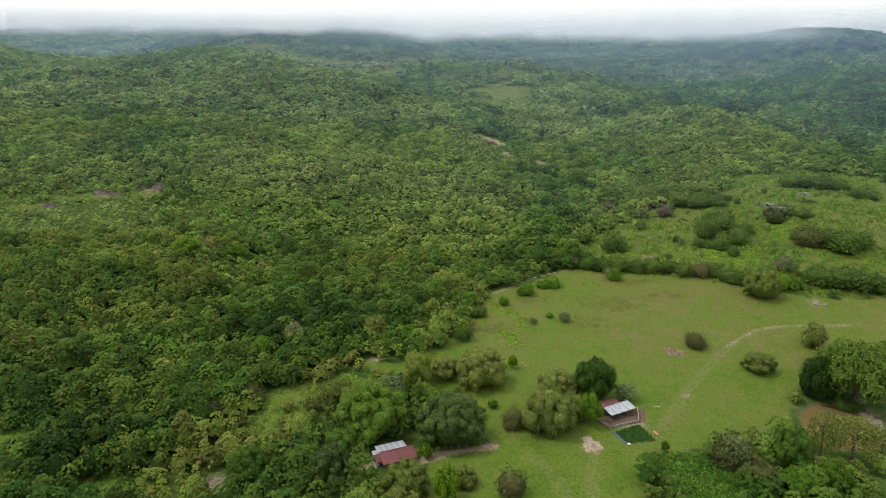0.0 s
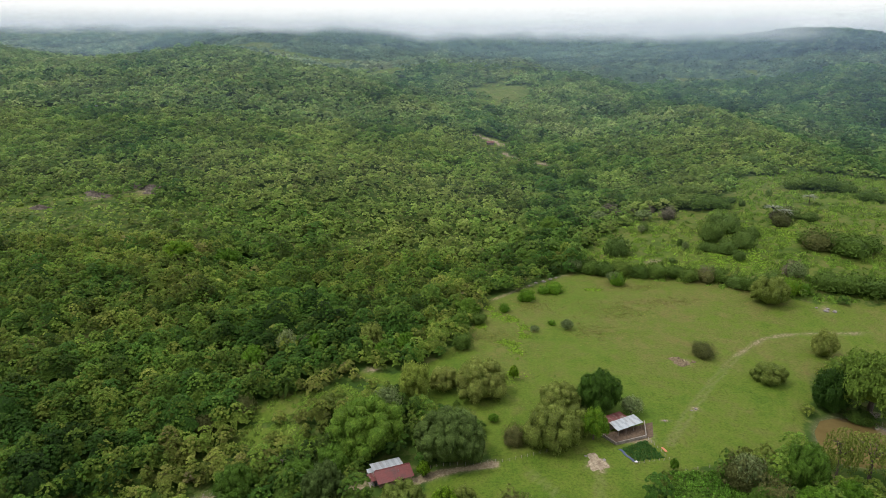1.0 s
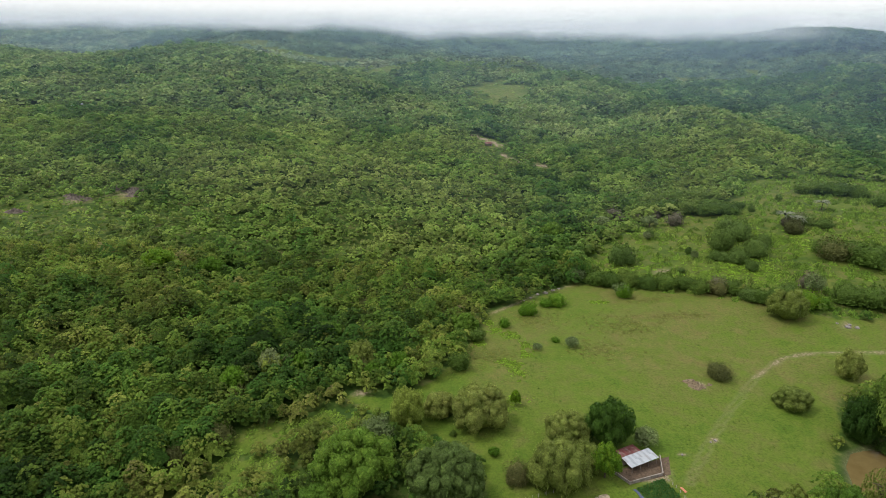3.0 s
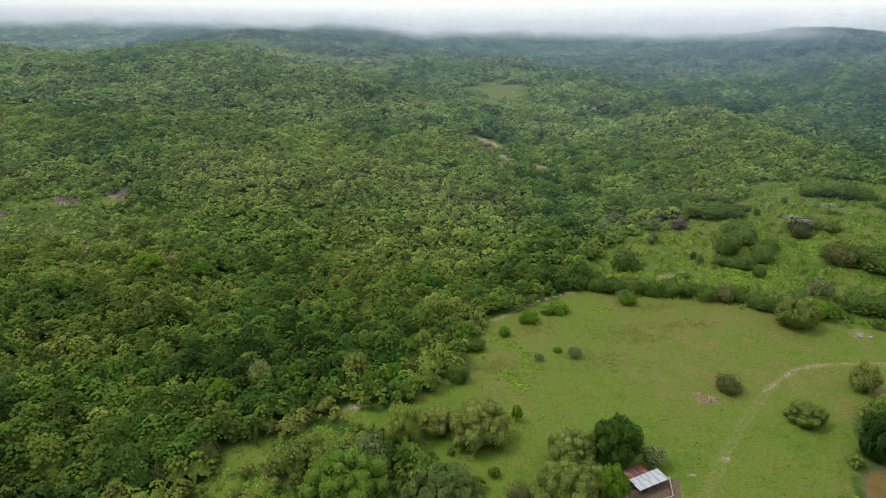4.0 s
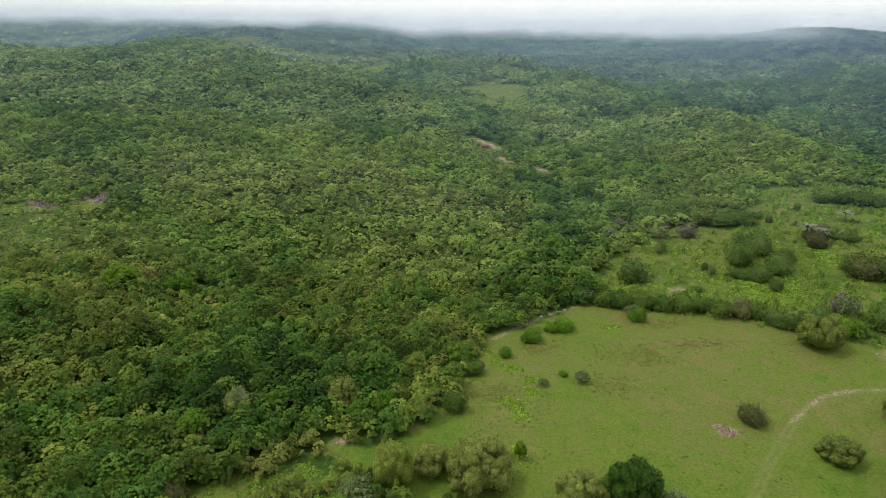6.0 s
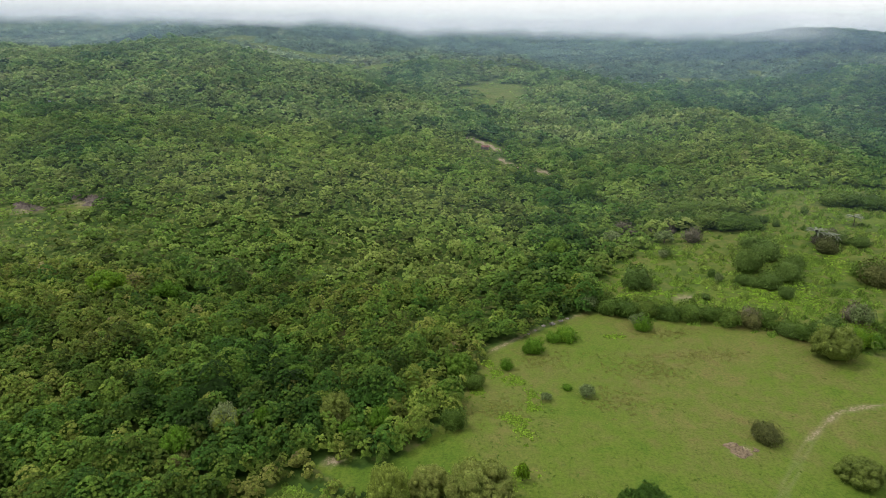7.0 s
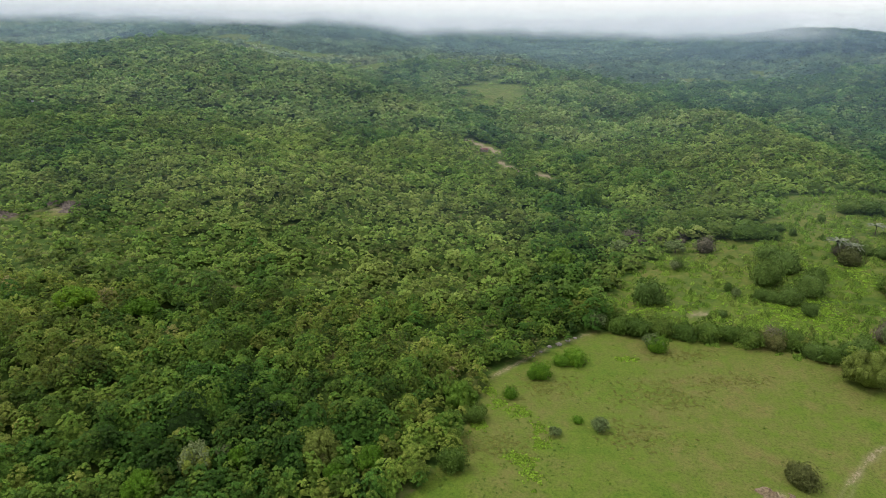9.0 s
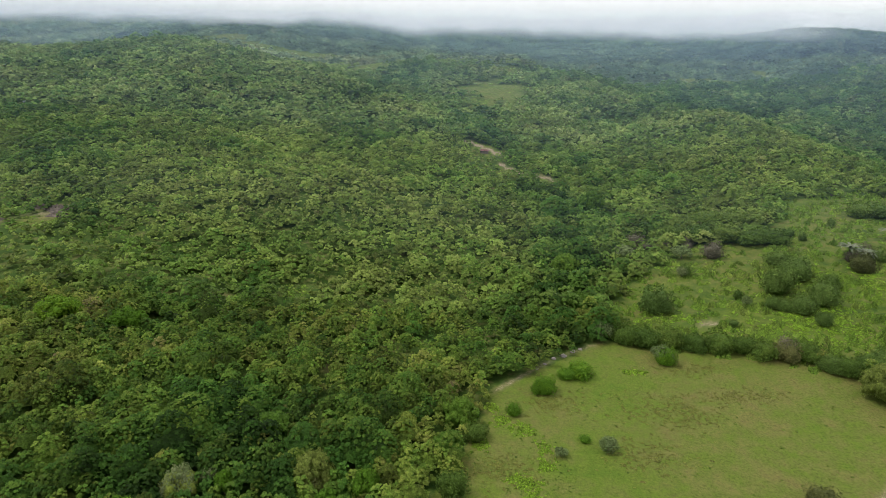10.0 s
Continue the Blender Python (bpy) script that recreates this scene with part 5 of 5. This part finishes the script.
def crowns(y0, y1, gap, size, tall, reach, bias, uneven):
    """Where the trees of a stretch of wood stand, with radius, height, lift over the ground and tint."""
    x, y = spots(rng, y0, y1, gap, reach)
    ok = free(x, y, 0.35, 0.8) & (wavy(x, y, 23, 5.0) + rng.uniform(-0.9, 0.9, len(x)) > -1.35)
    thicket = strip(x, y)
    ok &= rng.uniform(0, 1, len(x)) > 0.08 * thicket
    ok &= (y < 2280) | (x < 1200)
    x, y, thicket = x[ok], y[ok], thicket[ok]
    thin = 0.55 * np.exp(-((x + 285) / 95) ** 2 - ((y - 468) / 55) ** 2) + 0.72 * np.exp(-((x - 64) / 26) ** 2 - ((y - 735) / 48) ** 2)
    lush = lush_and_shaded(x, y)
    lot = rng.uniform(0, 1, len(x))
    r = size * np.exp(rng.normal(-0.04, 0.26, len(x))).clip(0.55, 1.9) * (1 + 0.3 * np.clip(lush, -0.4, 1)) * (1 - 0.22 * thicket) * (1 - thin) * (1 + 0.2 * wavy(x, y, 21, 3.0))
    tower = lot < np.clip(0.05 + 0.08 * wavy(x, y, 28, 9.0) + 0.10 * np.clip(lush, 0, 1), 0, 1) * (1 - 0.85 * smooth(y, 1200, 1600))
    r = r * np.where(tower, 1.45, 1.0)
    h = r * rng.uniform(0.8, 1.25, len(x)) * tall * (1 - 0.3 * thin)
    lift = uneven * size * (1.1 * rng.uniform(0.0, 1.0, len(x)) ** 1.5 + 0.5 * (1 + wavy(x, y, 4.5 * gap, 6.0)) * (1 - 0.7 * thicket) + np.where(tower, 0.7, 0.0)) * (1 - thin) * (1 - 0.6 * smooth(open_ground(x, y), 0.02, 0.3))
    drift = 0.17 * wavy(x, y, 60, 2.0) + 0.15 * wavy(x, y, 19, 7.0) + 0.10 * wavy(x, y, 8, 4.0)
    tint = np.clip(rng.normal(0.42 + bias, 0.085, len(x)) + drift + 0.03 * smooth(y, 620, 800) * (1 - smooth(y, 1000, 1250)) - 0.10 * tower - (0.17 + rng.normal(0, 0.11, len(x))) * lush * (1 - thicket) + 0.16 * thicket - 0.17 * beyond(x, y), 0, 0.72)
    return x, y, r, h, lift, tint + np.where(lot > 0.98, 0.22, 0.0)


def dome_line(u):
    """Height of a crown over its foot, from the middle (u = 0) to the rim (u = 1)."""
    return 0.2 + 0.8 * np.clip(1 - u ** 2, 0, 1) ** 0.6


def boughs(x, y, r, h, lift, tint, tone, per, wide, mixed):
    """Leafy boughs that stand out of the crowns like small uneven shells, the more the wider the tree."""
    many = np.clip(np.round(per * (r / np.mean(r)) ** 2), 2, 90).astype(int)
    own = np.repeat(np.arange(len(x)), many)
    n = len(own)
    k = np.arange(n) - np.repeat(np.cumsum(many) - many, many)
    a = k * 2.39996 + np.repeat(rng.uniform(0, 6.28, len(x)), many) + rng.uniform(-0.4, 0.4, n)
    u = np.sqrt((k + rng.uniform(0.1, 0.9, n)) / many[own]) * 0.98
    dx, dy = u * r[own] * np.cos(a), u * r[own] * np.sin(a)
    size = wide * np.mean(r) * rng.uniform(0.55, 1.4, n)
    c = np.column_stack([x[own] + dx, y[own] + dy, 0 * dx])
    c[:, 2] = height(c[:, 0], c[:, 1]) + lift[own] + h[own] * dome_line(np.clip(u, 0, 0.97)) + size * rng.uniform(0.1, 0.8, n)
    up = np.column_stack([0.75 * u * np.cos(a), 0.75 * u * np.sin(a), np.ones(n)]) + rng.normal(0, 0.16, (n, 3))
    up /= np.linalg.norm(up, axis=1)[:, None]
    t = np.cross(up, rng.normal(size=(n, 3)))
    t /= np.linalg.norm(t, axis=1)[:, None]
    b = np.cross(up, t)
    rim = []
    for j in range(6):
        w = size * rng.uniform(0.85, 1.2, n)
        ang = 2 * math.pi * j / 6 + rng.uniform(-0.3, 0.3, n)
        rim.append(c + (t * np.cos(ang)[:, None] + b * np.sin(ang)[:, None]) * w[:, None] - up * (size * rng.uniform(0.35, 0.75, n))[:, None])
    v = np.stack([c + up * (size * rng.uniform(0.3, 0.55, n))[:, None]] + rim, 1).reshape(-1, 3)
    f = (np.array([(0, 1, 2, 3), (0, 3, 4, 5), (0, 5, 6, 1)])[None] + 7 * np.arange(n)[:, None, None]).reshape(-1, 4)
    hue = np.clip(tint[own] + rng.normal(0, 0.06, n), 0, 1)
    shade = np.clip(0.12 + 0.76 * tone[own] + rng.uniform(-mixed, mixed, n), 0, 1)
    return v, f, np.repeat(hue, 3), np.repeat(shade, 3)


def woodland(name, label, y0, y1, gap, size, tall, reach, cell, per, wide, sprays, leaf, material, bias=0.0, hollow=0.54, mixed=0.09, uneven=0.7):
    """A closed canopy of lobed crowns that run into one another, with loose leaf sprays all over it."""
    x, y, r, h, lift, tint = crowns(y0, y1, gap, size, tall, reach, bias, uneven)
    side = 0.73 * y1 + reach + 6 * size
    nx, ny = int(2 * side / cell) + 1, int((y1 - y0 + 6 * size) / cell) + 1
    ox, oy = -side, y0 - 3 * size
    jit = rng.uniform(-0.38, 0.38, (2, ny * nx)) * cell
    gx, gy = ox + cell * np.tile(np.arange(nx), ny) + jit[0], oy + cell * np.repeat(np.arange(ny), nx) + jit[1]
    top, hue, tone = np.full(nx * ny, -1.0), np.zeros(nx * ny), np.zeros(nx * ny)
    ph = rng.uniform(0, 6.28, (3, len(x)))
    tw = np.clip(0.5 + 0.36 * wavy(x, y, 2.6 * gap, 8.0) + 0.28 * wavy(x, y, 9 * gap, 1.5) + rng.uniform(-0.3, 0.3, len(x)), 0, 1)
    ci, cj = np.round((x - ox) / cell).astype(int), np.round((y - oy) / cell).astype(int)
    far = (r * 1.35 / cell).astype(int) + 1
    for step in range(int(far.max()) + 1):
        for di in range(-step, step + 1):
            for dj in (range(-step, step + 1) if abs(di) == step else (-step, step)):
                k = np.flatnonzero((far >= step) & (ci + di >= 0) & (ci + di < nx) & (cj + dj >= 0) & (cj + dj < ny))
                g = (cj[k] + dj) * nx + ci[k] + di
                dx, dy = gx[g] - x[k], gy[g] - y[k]
                a = np.arctan2(dy, dx)
                u = np.hypot(dx, dy) / (r[k] * (1 + 0.2 * np.sin(3 * a + ph[0, k]) + 0.13 * np.sin(5 * a + ph[1, k])))
                z = np.where(u < 1, hollow * (lift[k] + h[k] * dome_line(u)), -1.0)
                o = np.argsort(z, kind="stable")
                g, z, k = g[o], z[o], k[o]
                better = z > top[g]
                top[g[better]], hue[g[better]], tone[g[better]] = z[better], tint[k[better]], tw[k[better]]
    cover = top > 0
    z = height(gx, gy) + np.where(cover, top + rng.uniform(-0.22, 0.22, nx * ny) * min(cell, 2.0), -0.6)
    q = (np.arange(ny - 1)[:, None] * nx + np.arange(nx - 1)[None]).ravel()
    f = np.column_stack([q, q + 1, q + nx + 1, q + nx])
    f = f[cover[f].all(1) if cell < 5 else cover[f].any(1)]
    lead = f[np.arange(len(f)), np.argmax(top[f], 1)]
    T, S = hue[lead], 0.05 + 0.75 * tone[lead]
    V = np.column_stack([gx, gy, z])
    used, inv = np.unique(f, return_inverse=True)
    F = inv.reshape(-1, 4)
    V = V[used]
    v, g, bt, bs = boughs(x, y, r, h, lift, tint, tw, per, wide, mixed)
    first = len(F)
    F, V, T, S = np.vstack([F, g + len(V)]), np.vstack([V, v]), np.concatenate([T, bt]), np.concatenate([S, bs])
    if sprays:
        k = rng.integers(first, len(F), sprays)
        n = np.cross(V[F[k, 2]] - V[F[k, 0]], V[F[k, 3]] - V[F[k, 1]])
        n /= np.linalg.norm(n, axis=1)[:, None]
        n *= np.sign(n[:, 2:])
        p = (V[F[k]] * rng.dirichlet((1, 1, 1, 1), sprays)[:, :, None]).sum(1)
        n = n + rng.normal(size=(sprays, 3)) * 0.45 + (0, 0, 0.25)
        n /= np.linalg.norm(n, axis=1)[:, None]
        t = np.cross(n, rng.normal(size=(sprays, 3)))
        t /= np.linalg.norm(t, axis=1)[:, None]
        b = np.cross(n, t)
        q = (leaf * rng.uniform(0.5, 1.4, sprays))[:, None]
        e = q * rng.uniform(0.6, 1.0, (sprays, 1))
        p = p + n * q * rng.uniform(0.1, 0.8, (sprays, 1))
        cards = np.stack([p - t * q, p - b * e - n * 0.3 * q, p + t * q, p + b * e - n * 0.3 * q], 1).reshape(-1, 3)
        F, V = np.vstack([F, np.arange(4 * sprays).reshape(-1, 4) + len(V)]), np.vstack([V, cards])
        T = np.concatenate([T, np.clip(T[k] + rng.normal(0, 0.06, sprays), 0, 1)])
        S = np.concatenate([S, np.clip(S[k] + rng.uniform(-0.2, 0.2, sprays), 0, 1)])
    me = quads(name, V, F)
    for key, v in (("tint", T), ("shade", S)):
        at = me.attributes.new(key, "FLOAT", "FACE")
        at.data.foreach_set("value", v.astype(np.float32))
    me.materials.append(material)
    me.polygons.foreach_set("use_smooth", np.ones(len(me.polygons), bool))
    return tagged(new(name, me), label, "woodland", kind="stuff")


woodland("lower_woodland", "scrub woodland below the farm", -50, 146, 7, 5.0, 1.0, 110, 3.5, 9, 0.27, 0, 0.3, m_forest)
woodland("near_woodland", "dense mixed green scrub woodland of small bushy trees", 150, 410, 4.0, 2.4, 1.55, 18, 1.3, 15, 0.25, 90000, 0.30, m_forest, 0.0, 0.52, 0.13, 0.9)
woodland("hillside_woodland", "green and yellowish scrub woodland covering the hillside", 410, 800, 5.5, 3.3, 1.15, 12, 2.5, 7, 0.35, 26000, 0.4, m_hill, 0.05, 0.46, 0.12)
woodland("upper_woodland", "green woodland on the upper hills", 800, 1400, 7.6, 4.5, 0.95, 12, 4.6, 4, 0.42, 0, 1.1, m_upper_hazed, 0.04, 0.48, 0.12)
woodland("distant_woodland", "woods on distant mountain slopes, green tinted bluish as haze", 1400, 2280, 11.5, 6.8, 0.6, 20, 8.0, 2, 0.46, 0, 1.8, m_far_hazed, 0.0, 0.86, 0.09, 0.3)
woodland("mountain_woodland", "dark woods on the cloud-covered mountain tops", 2280, 3000, 20, 8, 0.3, 20, 16.0, 1, 0.5, 0, 0.3, m_far_hazed, -0.1, 0.97, 0.09, 0.1)


# ---- cloud and stand-in haze sheets over the mountains ----
def cloud_material(name, low, soft, ragged, right=None, dip=0.0, shade=0.0):
    m = bpy.data.materials.new(name)
    m.use_nodes = True
    n, l = m.node_tree.nodes, m.node_tree.links
    n.clear()
    co = place_co(n)
    sep = n.new("ShaderNodeSeparateXYZ")
    l.new(co, sep.inputs[0])
    st = n.new("ShaderNodeMapping")
    st.inputs["Scale"].default_value = (1, 1, 2.2)
    l.new(co, st.inputs["Vector"])
    t = noise_node(n, l, 0.0042, 6, 0.62, st.outputs[0])
    k = n.new("ShaderNodeMath")
    k.operation = "ADD"
    l.new(sep.outputs["Z"], k.inputs[0])
    l.new(span(n, l, t.outputs["Fac"], 0.25, 0.75, -ragged, ragged), k.inputs[1])
    sag = n.new("ShaderNodeMath")
    l.new(k.outputs[0], sag.inputs[0])
    l.new(span(n, l, sep.outputs["X"], -300, 120, 0.0, dip), sag.inputs[1])
    k = sag
    alpha = span(n, l, k.outputs[0], low, low + soft)
    if right is not None:
        mul = n.new("ShaderNodeMath")
        mul.operation = "MULTIPLY"
        l.new(alpha, mul.inputs[0])
        l.new(span(n, l, sep.outputs["X"], right[0], right[1], 1.0, 0.0), mul.inputs[1])
        alpha = mul.outputs[0]
    r = ramp(n, [(0.0, (0.50, 0.53, 0.54)), (0.25, (0.82, 0.835, 0.82)), (1.0, (0.92, 0.925, 0.90))])
    l.new(span(n, l, k.outputs[0], low + shade, low + shade + 260), r.inputs["Fac"])
    e = n.new("ShaderNodeEmission")
    l.new(r.outputs["Color"], e.inputs["Color"])
    tr = n.new("ShaderNodeBsdfTransparent")
    mx = n.new("ShaderNodeMixShader")
    l.new(alpha, mx.inputs[0])
    l.new(tr.outputs[0], mx.inputs[1])
    l.new(e.outputs[0], mx.inputs[2])
    l.new(mx.outputs[0], n.new("ShaderNodeOutputMaterial").inputs["Surface"])
    return m


def haze_material(name):
    """See-through bluish film standing in for distance haze; the 'thick' attribute sets its strength at a place."""
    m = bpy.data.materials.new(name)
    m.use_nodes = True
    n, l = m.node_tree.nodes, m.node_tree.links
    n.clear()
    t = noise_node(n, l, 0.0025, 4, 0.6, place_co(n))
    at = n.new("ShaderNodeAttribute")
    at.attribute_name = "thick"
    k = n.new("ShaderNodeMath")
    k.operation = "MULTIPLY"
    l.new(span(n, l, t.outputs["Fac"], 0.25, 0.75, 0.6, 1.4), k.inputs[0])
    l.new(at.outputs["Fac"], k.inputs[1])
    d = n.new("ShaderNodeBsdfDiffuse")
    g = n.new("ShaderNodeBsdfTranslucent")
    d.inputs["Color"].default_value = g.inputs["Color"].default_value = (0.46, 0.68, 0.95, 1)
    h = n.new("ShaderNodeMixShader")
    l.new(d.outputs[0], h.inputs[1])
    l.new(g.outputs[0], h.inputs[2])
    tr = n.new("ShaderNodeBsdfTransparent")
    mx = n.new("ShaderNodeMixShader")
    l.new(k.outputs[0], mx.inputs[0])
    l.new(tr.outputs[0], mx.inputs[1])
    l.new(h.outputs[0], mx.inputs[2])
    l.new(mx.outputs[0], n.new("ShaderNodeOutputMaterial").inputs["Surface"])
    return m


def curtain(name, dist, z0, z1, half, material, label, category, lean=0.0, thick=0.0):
    """A sheet of cloud or stand-in haze, bent round the valley; haze sheets fade out where they cut into the land."""
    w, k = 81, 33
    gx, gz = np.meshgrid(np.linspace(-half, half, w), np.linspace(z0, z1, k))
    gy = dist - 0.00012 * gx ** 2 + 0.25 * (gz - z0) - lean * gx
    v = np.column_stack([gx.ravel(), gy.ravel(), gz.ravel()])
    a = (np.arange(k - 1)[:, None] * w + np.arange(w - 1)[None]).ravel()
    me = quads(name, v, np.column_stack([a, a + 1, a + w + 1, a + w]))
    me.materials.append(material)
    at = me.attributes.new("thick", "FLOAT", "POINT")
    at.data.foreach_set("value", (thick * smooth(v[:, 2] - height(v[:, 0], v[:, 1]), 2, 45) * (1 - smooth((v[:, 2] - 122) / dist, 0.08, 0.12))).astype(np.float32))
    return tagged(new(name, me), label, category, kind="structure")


curtain("cloud_bank", 1800, 190, 900, 2600, cloud_material("low_cloud", 240, 26, 13, (760, 1060), 20), "low white cloud resting on the mountain tops", "cloud")
curtain("cloud_ceiling", 2750, 150, 1700, 4000, cloud_material("high_cloud", 150, 60, 40, shade=125), "pale grey overcast cloud behind the mountains", "cloud")
# Added see-through sheets, seven deep, that give the distance its haze.
m_haze = haze_material("distance_haze")
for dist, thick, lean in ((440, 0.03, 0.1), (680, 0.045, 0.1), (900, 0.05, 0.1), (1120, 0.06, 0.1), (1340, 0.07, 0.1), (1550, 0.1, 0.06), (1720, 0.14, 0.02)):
    curtain("mist", dist, -40, 420, 2000, m_haze, "see-through bluish sheet standing in for distance haze", "mist", lean, thick)
